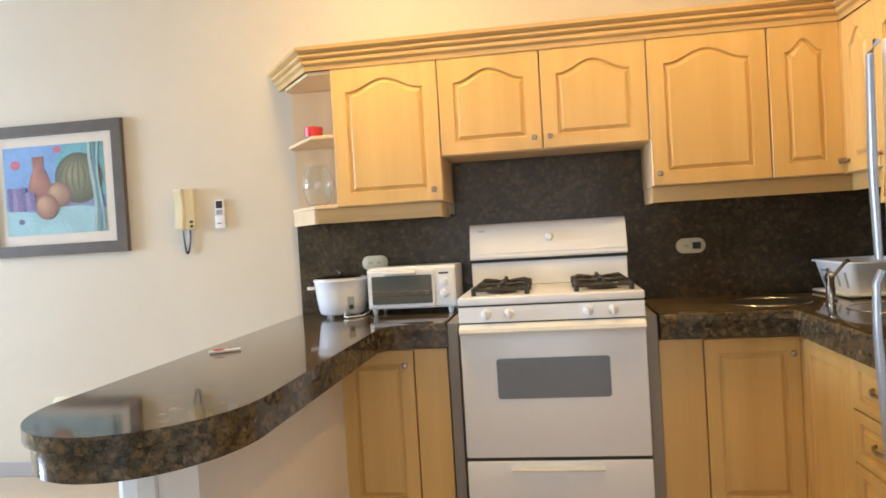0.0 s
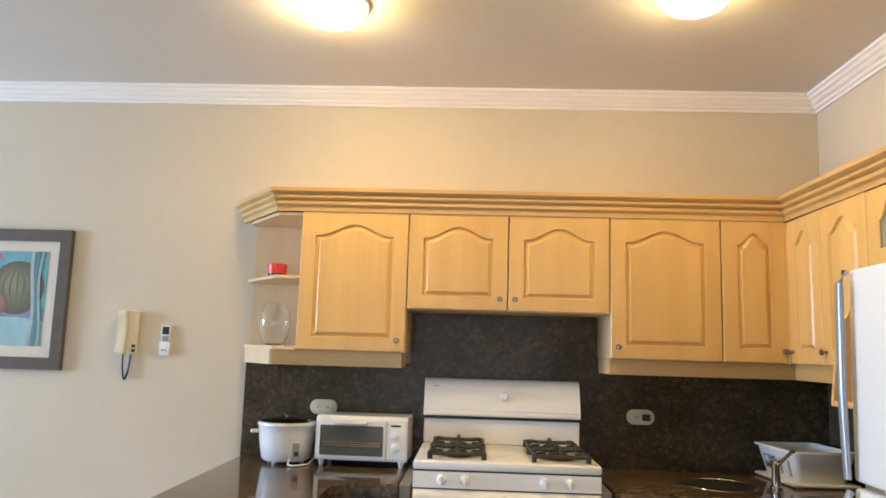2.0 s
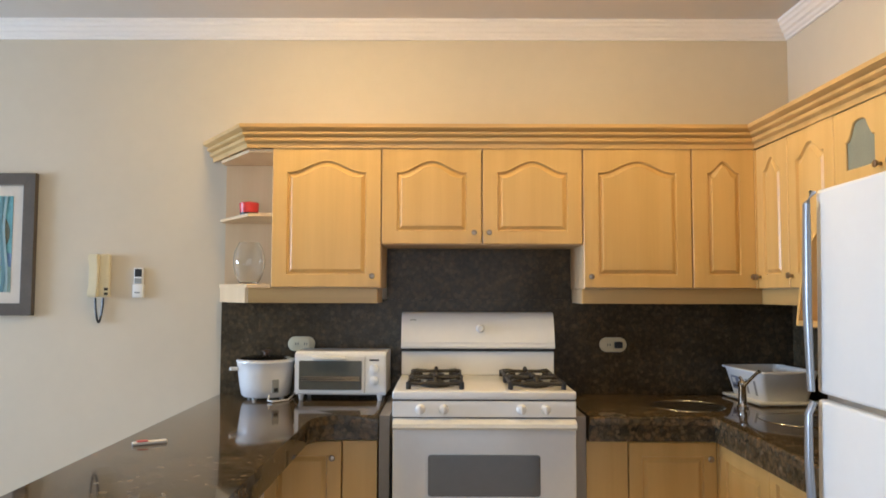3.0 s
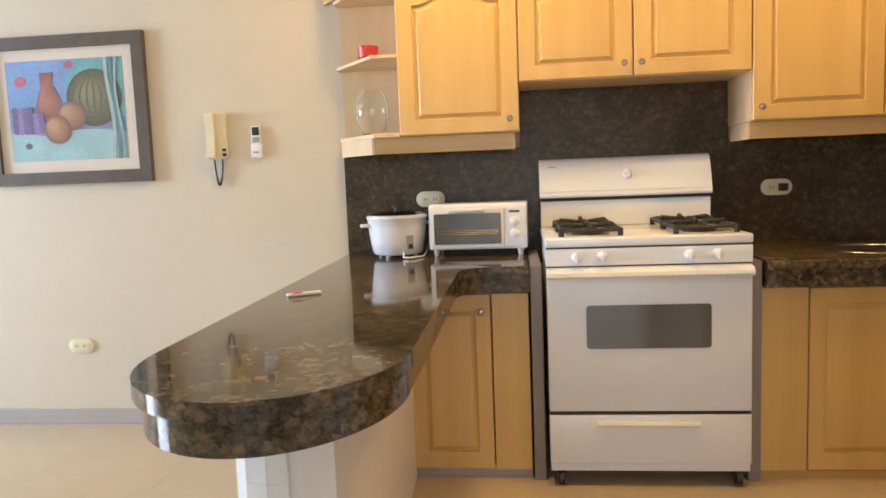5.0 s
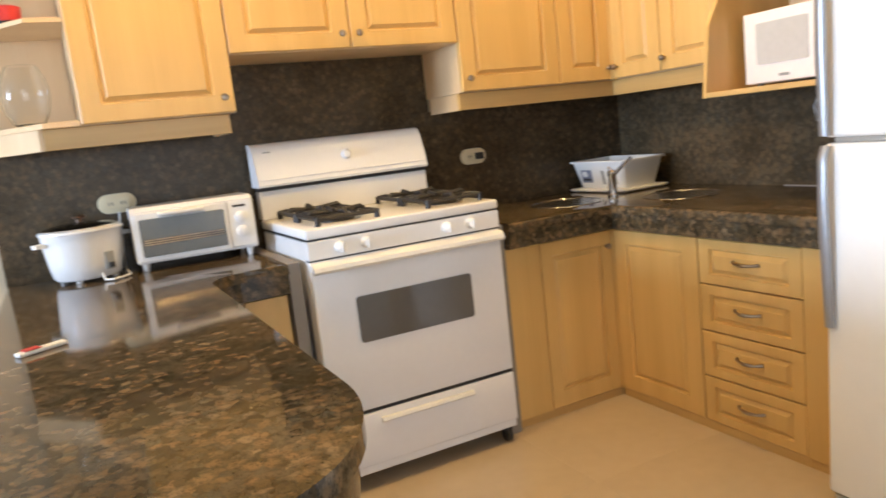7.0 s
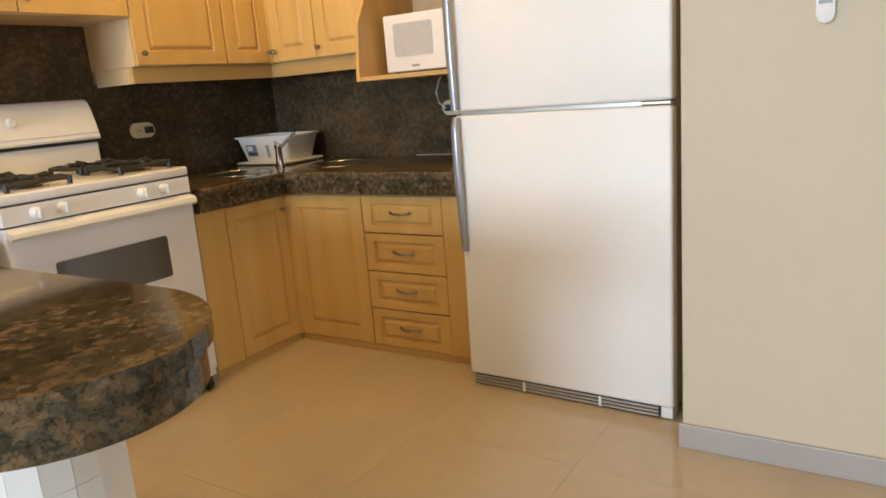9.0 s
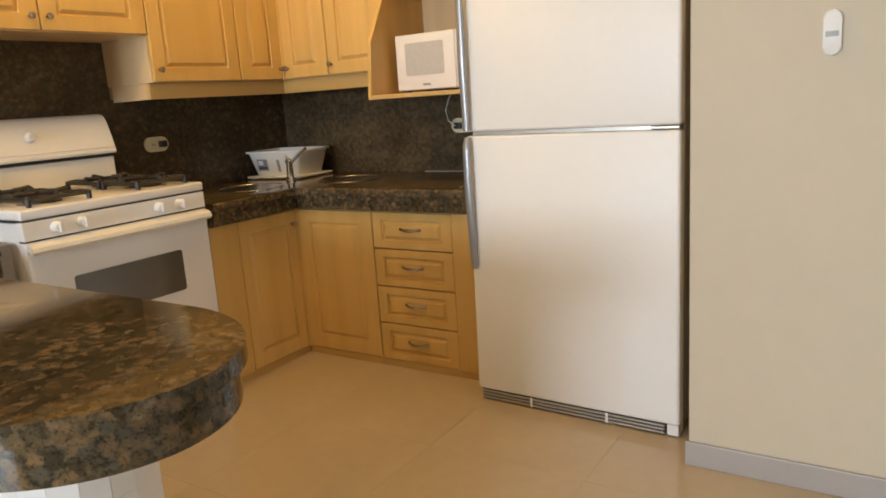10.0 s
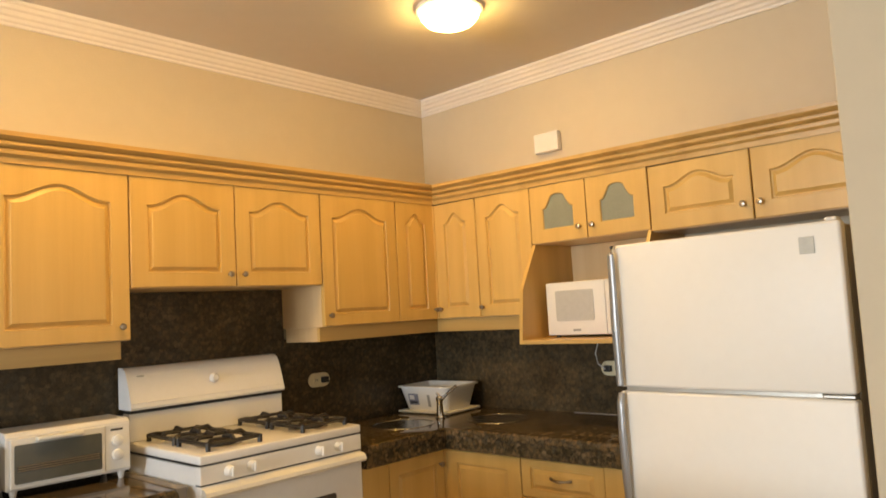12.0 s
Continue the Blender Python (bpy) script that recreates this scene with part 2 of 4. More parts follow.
M_LIDGLASS = glass_material("smoky_lid_glass", (0.80, 0.74, 0.66))
M_BROWNP = material("brown_plastic", (0.10, 0.055, 0.03), 0.35, vary=0.15)
M_RED = material("red_wax", (0.55, 0.035, 0.03), 0.35, vary=0.1)
M_FRAME = material("dark_grey_brown_frame", (0.095, 0.075, 0.056), 0.45, vary=0.2, scale=14, bump=0.1)
M_MAT = material("pale_picture_mat", (0.66, 0.58, 0.48), 0.8, vary=0.03)
M_DOME = glow_material("lit_glass_dome", (1.0, 0.68, 0.26), DOME_GLOW)
M_DOME_DIM = glow_material("dimmer_lit_glass_dome", (1.0, 0.68, 0.26), DOME_GLOW_DIM)
M_PANEL = material("grey_laminate", (0.24, 0.21, 0.18), 0.5, vary=0.06, scale=8)

# ---- mesh helpers ----


def box(bm, x0, x1, y0, y1, z0, z1, bev=0.0, seg=2):
    r = bmesh.ops.create_cube(bm, size=1.0)
    for v in r["verts"]:
        v.co = Vector((x0 + (v.co.x + 0.5) * (x1 - x0), y0 + (v.co.y + 0.5) * (y1 - y0), z0 + (v.co.z + 0.5) * (z1 - z0)))
    if bev:
        es = {e for v in r["verts"] for e in v.link_edges}
        bmesh.ops.bevel(bm, geom=list(es), offset=bev, segments=seg, affect="EDGES", profile=0.5)
    return bm


def boxed(*a, **k):
    return box(bmesh.new(), *a, **k)


def rounded_poly(w, h, r, n=5):
    """Outline of a w x h rectangle about the origin with rounded corners."""
    pts = []
    for cx, cy, a0 in ((w / 2 - r, h / 2 - r, 0), (-w / 2 + r, h / 2 - r, 90), (-w / 2 + r, -h / 2 + r, 180), (w / 2 - r, -h / 2 + r, 270)):
        for i in range(n + 1):
            a = radians(a0 + 90 * i / n)
            pts.append((cx + r * math.cos(a), cy + r * math.sin(a)))
    return pts


def extruded(bm, pts, d0, d1, plane="xy", bev=0.0, seg=2):
    """Extrude a closed outline from d0 to d1 along the axis that its plane leaves out; bev rounds the far rim."""
    def put(u, v, d):
        return {"xy": (u, v, d), "xz": (u, d, v), "yz": (d, u, v)}[plane]
    lo = [bm.verts.new(put(u, v, d0)) for u, v in pts]
    hi = [bm.verts.new(put(u, v, d1)) for u, v in pts]
    n = len(pts)
    faces = [bm.faces.new(lo), bm.faces.new(hi)] + [bm.faces.new((lo[i], lo[(i + 1) % n], hi[(i + 1) % n], hi[i])) for i in range(n)]
    if bev:
        bmesh.ops.bevel(bm, geom=list(faces[1].edges), offset=bev, segments=seg, affect="EDGES", profile=0.5)
    bmesh.ops.recalc_face_normals(bm, faces=bm.faces[:])
    return bm


def turned(bm, profile, seg=24, centre=(0, 0, 0), axis="z"):
    """Turn a profile of (radius, height) about an axis."""
    def put(r, h, a):
        c, s = r * math.cos(a), r * math.sin(a)
        v = {"z": (c, s, h), "y": (c, h, s), "x": (h, c, s)}[axis]
        return Vector(v) + Vector(centre)
    rings = [[bm.verts.new(put(max(r, 1e-4), h, 2 * math.pi * i / seg)) for i in range(seg)] for r, h in profile]
    for p, q in zip(rings, rings[1:]):
        for i in range(seg):
            bm.faces.new((p[i], p[(i + 1) % seg], q[(i + 1) % seg], q[i]))
    bm.faces.new(rings[0])
    bm.faces.new(rings[-1])
    bmesh.ops.recalc_face_normals(bm, faces=bm.faces[:])
    return bm


def swept(bm, pts, r, seg=8, flat=1.0):
    """A tube through points; flat squeezes it across its side."""
    pts = [Vector(p) for p in pts]
    rings = []
    for i, p in enumerate(pts):
        t = (pts[min(i + 1, len(pts) - 1)] - pts[max(i - 1, 0)]).normalized()
        up = Vector((0, 0, 1)) if abs(t.z) < 0.9 else Vector((0, 1, 0))
        a = t.cross(up).normalized()
        b = t.cross(a).normalized()
        rad = r[i] if isinstance(r, (list, tuple)) else r
        rings.append([bm.verts.new(p + rad * (math.cos(2 * math.pi * k / seg) * a * flat + math.sin(2 * math.pi * k / seg) * b)) for k in range(seg)])
    for p, q in zip(rings, rings[1:]):
        for i in range(seg):
            bm.faces.new((p[i], p[(i + 1) % seg], q[(i + 1) % seg], q[i]))
    bm.faces.new(rings[0])
    bm.faces.new(rings[-1])
    bmesh.ops.recalc_face_normals(bm, faces=bm.faces[:])
    return bm


def part(name, bm, mat, parent=None, label="", smooth=False, crease=38):
    me = bpy.data.meshes.new(name)
    bm.to_mesh(me)
    bm.free()
    me.materials.append(mat)
    if smooth:
        for p in me.polygons:
            p.use_smooth = True
        me.set_sharp_from_angle(angle=radians(crease))
    ob = new(name, me)
    if parent:
        ob.parent = parent
    if label:
        ob["label"] = label
    return ob


def thing(name, m, label, category, group=""):
    ob = new(name)
    ob.matrix_world = m
    ob.empty_display_size = 0.1
    return tagged(ob, label, category, group)


def structure(name, bm, mat, label="", category=""):
    return tagged(part(name, bm, mat), label, category, "", "structure")


def at_north(x, y, z=0.0):
    return pose(x, y, z)


def at_east(x, y, z=0.0):
    """Local x runs towards the viewer's right along the east wall, local y into it."""
    return pose(x, y, z, 0, 0, -90)


# ---- the room ----
NORTH, EAST, WEST, SOUTH, CEIL = 3.76, 1.65, -8.0, -3.5, 2.805
PIER_X, PIER_Y0, PIER_Y1, FAR_EAST = 0.655, 0.15, 1.09, 3.2
T = 0.15

structure("floor", boxed(WEST - T, FAR_EAST + T, SOUTH - T, NORTH + T, -0.12, -0.0012), M_GROUT, "cream polished tile floor with tight joints", "floor")
structure("ceiling", boxed(WEST - T, FAR_EAST + T, SOUTH - T, NORTH + T, CEIL, CEIL + 0.15), M_CEIL, "flat grey-white painted ceiling", "ceiling")
structure("wall_north", boxed(WEST - T, FAR_EAST + T, NORTH, NORTH + T, 0, CEIL), M_WALL, "cream painted kitchen wall", "wall")
structure("wall_east", boxed(EAST, EAST + T, PIER_Y1, NORTH, 0, CEIL), M_WALL, "cream painted wall behind the fridge", "wall")
structure("wall_pier", boxed(PIER_X, EAST + T, PIER_Y0, PIER_Y1, 0, CEIL, 0.004), M_WALL, "cream painted wall pier beside the fridge", "wall")
structure("wall_far_east", boxed(FAR_EAST, FAR_EAST + T, SOUTH, PIER_Y0, 0, CEIL), M_WALL, "cream painted side wall", "wall")
structure("wall_far_east_return", boxed(EAST + T, FAR_EAST + T, PIER_Y0, PIER_Y0 + T, 0, CEIL), M_WALL, "cream painted return wall", "wall")
bm = bmesh.new()
y0, y1, z0, z1 = WIN_W
box(bm, WEST - T, WEST, SOUTH, y0, 0, CEIL)
box(bm, WEST - T, WEST, y1, NORTH, 0, CEIL)
box(bm, WEST - T, WEST, y0, y1, 0, z0)
box(bm, WEST - T, WEST, y0, y1, z1, CEIL)
structure("wall_west", bm, M_WALL, "cream painted wall with a wide window", "wall")
bm = bmesh.new()
x0, x1, z0, z1 = WIN_S
box(bm, WEST - T, x0, SOUTH - T, SOUTH, 0, CEIL)
box(bm, x1, FAR_EAST + T, SOUTH - T, SOUTH, 0, CEIL)
box(bm, x0, x1, SOUTH - T, SOUTH, 0, z0)
box(bm, x0, x1, SOUTH - T, SOUTH, z1, CEIL)
structure("wall_south", bm, M_WALL, "cream painted wall with a glass door", "wall")


def window(name, m, w, h, panes):
    root = tagged(new(name), "white framed window with clear panes", "window", "", "structure")
    root.matrix_world = m
    bm = bmesh.new()
    for a in ((0, w, 0, 0.05), (0, w, h - 0.05, h)):
        box(bm, a[0], a[1], 0.02, 0.08, a[2], a[3], 0.004)
    for i in range(panes + 1):
        c = 0.025 + (w - 0.05) * i / panes
        box(bm, c - 0.025, c + 0.025, 0.022, 0.078, 0.05, h - 0.05, 0.004)
    part("window_frame", bm, M_CROWN, root)
    for i in range(panes):
        a, b = 0.05 + (w - 0.05) * i / panes, (w - 0.05) * (i + 1) / panes
        p = part("pane", boxed(a, b, 0.045, 0.051, 0.05, h - 0.05), M_GLASS, root)
        p.visible_shadow = False
    return root


window("window_1", pose(WEST - 0.02, WIN_W[0], WIN_W[2], 0, 0, 90), WIN_W[1] - WIN_W[0], WIN_W[3] - WIN_W[2], 3)
window("window_2", pose(WIN_S[1], SOUTH - 0.02, WIN_S[2], 0, 0, 180), WIN_S[1] - WIN_S[0], WIN_S[3] - WIN_S[2], 2)


def skirting(name, x0, x1, y0, y1):
    structure(name, boxed(x0, x1, y0, y1, 0, 0.085, 0.003), M_SKIRT, "grey tile skirting along the wall foot", "baseboard")


skirting("baseboard", WEST, -1.13, NORTH - 0.012, NORTH)
skirting("baseboard_pier", PIER_X - 0.012, PIER_X, PIER_Y0 - 0.012, PIER_Y1 + 0.01)
skirting("baseboard_pier_end", PIER_X, EAST + T, PIER_Y0 - 0.012, PIER_Y0)
skirting("baseboard_west", WEST, WEST + 0.012, SOUTH, NORTH - 0.012)
skirting("baseboard_south", WEST + 0.012, FAR_EAST, SOUTH, SOUTH + 0.012)

# stepped plaster cornice: outline of (out from the wall, down from the ceiling)
CORNICE = [(0, 0), (0.086, 0), (0.086, 0.014), (0.074, 0.020), (0.068, 0.032), (0.056, 0.038), (0.046, 0.052), (0.032, 0.058), (0.026, 0.069), (0.014, 0.075), (0.012, 0.086), (0, 0.086)]


def cornice_run(name, path):
    """Mitred cornice along wall corners: each entry is (x, y, out_x, out_y), out being the mitre's way off the walls."""
    bm = bmesh.new()
    rings = [[bm.verts.new((x + ox * o, y + oy * o, CEIL - d)) for o, d in CORNICE] for x, y, ox, oy in path]
    n = len(CORNICE)
    for p, q in zip(rings, rings[1:]):
        for i in range(n):
            bm.faces.new((p[i], p[(i + 1) % n], q[(i + 1) % n], q[i]))
    bm.faces.new(rings[0])
    bm.faces.new(rings[-1])
    bmesh.ops.recalc_face_normals(bm, faces=bm.faces[:])
    structure(name, bm, M_CROWN, "white stepped plaster cornice", "trim")


cornice_run("trim_cornice", [(WEST, NORTH, 1, -1), (EAST, NORTH, -1, -1), (EAST, PIER_Y1, -1, 1), (PIER_X, PIER_Y1, -1, 1), (PIER_X, PIER_Y0, -1, -1), (FAR_EAST, PIER_Y0, -1, -1), (FAR_EAST, SOUTH, -1, 1), (WEST, SOUTH, 1, 1), (WEST, NORTH - 0.0005, 1, -1)])

# ---- granite: worktops, bar, backsplash ----
TOP, UNDER = 0.872, 0.768


def arc(cx, cy, rx, ry, a0, a1, n):
    return [(cx + rx * math.cos(radians(a0 + (a1 - a0) * i / n)), cy + ry * math.sin(radians(a0 + (a1 - a0) * i / n))) for i in range(n + 1)]


BAR_L, BAR_R, BAR_TIP, SPLASH = -1.276, -0.704, 1.405, 3.722


def bar_outline(inset):
    l, r, tip = BAR_L + inset, BAR_R - inset, BAR_TIP + inset
    c, ry = (l + r) / 2, 0.355
    pts = [(-0.435, SPLASH), (-0.435, 3.062 + inset), (-0.58, 3.062 + inset)]
    pts += [(x, y) for x, y in arc(r + 0.12, 2.942 + inset, 0.12, 0.12, 90, 180, 16)]
    pts += [(c + (r - c) * math.copysign(abs(math.cos(a)), math.cos(a)), tip + ry - ry * abs(math.sin(a))) for a in [math.pi * i / 84 for i in range(85)]]
    pts += [(-1.312, SPLASH)]
    return pts


bar = tagged(new("bar_worktop"), "polished brown granite worktop running into a rounded breakfast bar", "countertop")
part("top_slab", extruded(bmesh.new(), bar_outline(0.0), TOP - 0.035, TOP, bev=0.025, seg=7), M_GRANITE, bar, smooth=True)
part("edge_band", extruded(bmesh.new(), bar_outline(0.014), UNDER, TOP - 0.036), M_GRANITE, bar, smooth=True)

CORNER = tagged(new("corner_worktop"), "polished brown granite worktop around the kitchen corner", "countertop")


def corner_outline(i):
    return [(0.445, SPLASH), (0.445, 3.045 + i), (0.955 + i, 3.045 + i), (0.955 + i, 2.045), (1.622, 2.045), (1.622, SPLASH)]


SINKS = ((0.952, 3.345), (1.300, 2.985))
SINK_R = 0.158


def slab_with_holes(rings, holes, r, top, under):
    """A slab whose outer side is a stack of (outline, height) rings, pierced by round holes."""
    bm = bmesh.new()
    loops = [[bm.verts.new((x, y, z)) for x, y in pts] for pts, z in rings]
    k = len(loops[0])
    for p, q in zip(loops, loops[1:]):
        for i in range(k):
            bm.faces.new((p[i], p[(i + 1) % k], q[(i + 1) % k], q[i]))
    caps = {top: [loops[0]], under: [loops[-1]]}
    for cx, cy in holes:
        pair = [[bm.verts.new((x, y, z)) for x, y in arc(cx, cy, r, r, 0, 360 - 360 / 48, 47)] for z in (top, under)]
        for i in range(48):
            bm.faces.new((pair[0][i], pair[0][(i + 1) % 48], pair[1][(i + 1) % 48], pair[1][i]))
        caps[top].append(pair[0])
        caps[under].append(pair[1])
    for group in caps.values():
        edges = [bm.edges.get((v[i], v[(i + 1) % len(v)])) for v in group for i in range(len(v))]
        bmesh.ops.triangle_fill(bm, edges=edges, use_beauty=True)
    bmesh.ops.recalc_face_normals(bm, faces=bm.faces[:])
    return bm


LIP = [(0.010, TOP), (0.005, TOP - 0.0015), (0.0015, TOP - 0.005), (0.0, TOP - 0.010), (0.0, TOP - 0.035)]
part("top_slab", slab_with_holes([(corner_outline(i), z) for i, z in LIP], SINKS, SINK_R, TOP, TOP - 0.035), M_GRANITE, CORNER, smooth=True)
part("edge_band", extruded(bmesh.new(), [(0.445, 3.057), (0.967, 3.057), (0.967, 2.045), (1.03, 2.045), (1.03, 3.12), (0.445, 3.12)], UNDER, TOP - 0.036), M_GRANITE, CORNER)
for sx, sy in SINKS:
    sink = thing("sink_bowl", pose(sx, sy, TOP), "round stainless steel sink bowl set into the granite worktop", "sink", "sink bowls")
    wall = [(SINK_R + 0.008, 0.0006), (SINK_R + 0.007, 0.0022), (SINK_R - 0.002, 0.0022), (SINK_R - 0.005, -0.002), (SINK_R - 0.007, -0.070), (SINK_R - 0.016, -0.088), (SINK_R - 0.040, -0.097), (0.028, -0.100), (0.026, -0.103), (SINK_R - 0.010, -0.103), (SINK_R - 0.002, -0.060), (SINK_R - 0.002, 0.0005)]
    part("bowl", turned(bmesh.new(), wall, 48), M_SINK, sink, "", True)
    part("drain", turned(bmesh.new(), [(0.027, -0.0995), (0.020, -0.0985), (0.012, -0.1005), (0.004, -0.1005)], 20), M_CHROME, sink, "", True)

bm = boxed(-1.305, EAST, 3.725, NORTH, 0.80, 1.35)
box(bm, -0.455, 0.492, 3.725, NORTH, 1.3505, 1.63)
structure("wall_backsplash_north", bm, M_SPLASH, "polished dark brown granite backsplash", "backsplash")
structure("wall_backsplash_east", boxed(1.625, EAST, 1.9, 3.724, 0.80, 1.35), M_SPLASH, "polished dark brown granite backsplash", "backsplash")

structure("trim_worktop_joint", boxed(1.618, 1.6235, 2.05, 2.72, TOP + 0.0005, TOP + 0.003, 0.0008), M_SKIRT, "pale grey sealant bead behind the worktop", "trim")

# half wall under the bar; its free end is clad in narrow white tile strips
structure("wall_bar_support", extruded(bmesh.new(), [(-1.094, 1.75), (-1.044, 1.668), (-0.998, 1.658), (-0.93, 1.662), (-0.870, 1.70), (-0.942, NORTH), (-1.12, NORTH)], 0, UNDER), M_HALF, "painted half wall under the bar, its colour lightened for bounced daylight", "wall")
END = [(-1.110, 1.86), (-1.108, 1.80), (-1.105, 1.745), (-1.083, 1.695), (-1.048, 1.658), (-1.00, 1.646), (-0.955, 1.646)]
cladding = tagged(new("bar_end_cladding"), "white tile strips cladding the end of the bar's half wall", "cladding")
for (xa, ya), (xb, yb) in zip(END, END[1:]):
    for zz0, zz1 in ((0.0, 0.62), (0.6208, UNDER - 0.001)):
        tx, ty = xb - xa, yb - ya
        ln = math.hypot(tx, ty)
        nx_, ny_ = -ty / ln * 0.012, tx / ln * 0.012
        a, b = 0.0005 / ln, 1 - 0.0005 / ln
        q = [(xa + tx * a, ya + ty * a), (xa + tx * b, ya + ty * b), (xa + tx * b + nx_, ya + ty * b + ny_), (xa + tx * a + nx_, ya + ty * a + ny_)]
        part("tile_strip", extruded(bmesh.new(), q, zz0, zz1), M_PLASTIC, cladding)

# ---- cabinets ----
DOOR_T = 0.02


def knob(parent, x, z, front):
    part("knob", turned(bmesh.new(), [(0.006, front), (0.005, front - 0.012), (0.011, front - 0.015), (0.0135, front - 0.020), (0.012, front - 0.025), (0.006, front - 0.027)], 16, (x, 0, z), "y"), M_NICKEL, parent, "small nickel knob", True)


def panel_ring(w, h, side, foot, head, rise, k, domed=False):
    """Outline of a raised panel: the foot from left to right, then the arched head back from right to left."""
    hw = w / 2 - side
    us = [-1 + 2 * i / (k - 1) for i in range(k)]
    low = [(u * hw, foot) for u in us]
    if domed:
        def swell(u):
            return 0.70 + 0.30 * math.sqrt(1 - (u / 0.5) ** 2) if u < 0.5 else 0.70 * max(0.0, 1 - (u - 0.5) / 0.42) ** 1.6
        return low + [(u * hw, h - head - rise + rise * swell(abs(u))) for u in us][::-1]
    top = [(u * hw, h - head - rise + rise * (0.5 + 0.5 * math.cos(math.pi * min(1.0, abs(u) / 0.93)))) for u in us]
    return low + top[::-1]


def raised_door(w, h, side=0.075, foot=0.075, head=0.065, rise=0.055):
    """A door with a moulded raised panel, its foot's left corner at the origin, its face at y = -DOOR_T."""
    bm = bmesh.new()
    k = 17
    rings = []
    outer = panel_ring(w, h, 0, 0, 0, 0, k)
    for pts, y in ((outer, 0.0), (outer, -DOOR_T + 0.003), (panel_ring(w, h, 0.003, 0.003, 0.003, 0, k), -DOOR_T),
                   (panel_ring(w, h, side, foot, head, rise, k), -DOOR_T),
                   (panel_ring(w, h, side + 0.004, foot + 0.004, head + 0.004, rise, k), -DOOR_T + 0.011),
                   (panel_ring(w, h, side + 0.009, foot + 0.009, head + 0.010, rise, k), -DOOR_T + 0.011),
                   (panel_ring(w, h, side + 0.024, foot + 0.024, head + 0.026, rise, k), -DOOR_T + 0.0005)):
        rings.append([bm.verts.new((x + w / 2, y, z)) for x, z in pts])
    n = 2 * k
    for p, q in zip(rings, rings[1:]):
        for i in range(n):
            bm.faces.new((p[i], p[(i + 1) % n], q[(i + 1) % n], q[i]))
    for r in (rings[0], rings[-1]):
        for i in range(k - 1):
            bm.faces.new((r[i], r[i + 1], r[n - 2 - i], r[n - 1 - i]))
    bmesh.ops.recalc_face_normals(bm, faces=bm.faces[:])
    return bm


GAP = 0.0028


def add_door(root, x0, x1, z0, z1, knob_x=None, knob_z=None, rise=0.055, side=0.069, foot=0.060, head=0.06):
    d = part("door", raised_door(x1 - x0 - 2 * GAP, z1 - z0 - 2 * GAP, side, foot, head, rise), M_WOOD, root, "", True, 18)
    d.location = (x0 + GAP, 0, z0 + GAP)
    if knob_x is not None:
        knob(d, knob_x - x0 - GAP, knob_z - z0 - GAP, -DOOR_T)
    return d


def carcass(root, w, h, d, z0=0.0):
    """Box of boards with its front at y = 0."""
    bm = bmesh.new()
    t = 0.016
    box(bm, 0.001, t, 0.001, d, z0, z0 + h)
    box(bm, w - t, w - 0.001, 0.001, d, z0, z0 + h)
    box(bm, t, w - t, 0.001, d, z0, z0 + t)
    box(bm, t, w - t, 0.001, d, z0 + h - t, z0 + h)
    box(bm, t, w - t, d - 0.006, d - 0.001, z0 + t, z0 + h - t)
    part("carcass", bm, M_WOOD_IN, root, "pale laminate carcass")


UP0, UP1, HOOD0, FRONT_N, FRONT_E = 1.407, 2.068, 1.611, 3.394, 1.320
WALLG, BASEG = "wall cabinets", "base cabinets"

# wall cabinets on the north wall
c = thing("wall_cabinet", at_north(-0.972, FRONT_N, UP0), "beech wall cabinet with one arched panel door beside an open shelf", "cabinet", WALLG)
carcass(c, 0.515, UP1 - UP0, 0.34)
add_door(c, 0, 0.515, 0, UP1 - UP0, 0.475, 0.055)
c = thing("hood_cabinet", at_north(-0.457, FRONT_N, HOOD0), "short beech wall cabinet with two arched doors above the stove", "cabinet", WALLG)
carcass(c, 0.945, UP1 - HOOD0, 0.34)
add_door(c, 0, 0.4725, 0, UP1 - HOOD0, 0.435, 0.055)
add_door(c, 0.4725, 0.945, 0, UP1 - HOOD0, 0.505, 0.055)
c = thing("corner_wall_cabinet", at_north(0.488, FRONT_N, UP0), "beech wall cabinet with a wide and a narrow arched door", "cabinet", WALLG)
carcass(c, 0.828, UP1 - UP0, 0.34)
add_door(c, 0, 0.511, 0, UP1 - UP0, 0.035, 0.055)
add_door(c, 0.511, 0.809, 0, UP1 - UP0, 0.785, 0.055, side=0.07)

# wall cabinets on the east wall
c = thing("wall_cabinet", at_east(FRONT_E, 3.390, UP0), "beech wall cabinet with two narrow arched doors in the corner", "cabinet", WALLG)
carcass(c, 0.697, 2.0615 - UP0, 0.32)
add_door(c, 0.018, 0.328, 0, 2.0615 - UP0, 0.05, 0.055, side=0.07)
add_door(c, 0.328, 0.697, 0, 2.0615 - UP0, 0.353, 0.055, side=0.07)


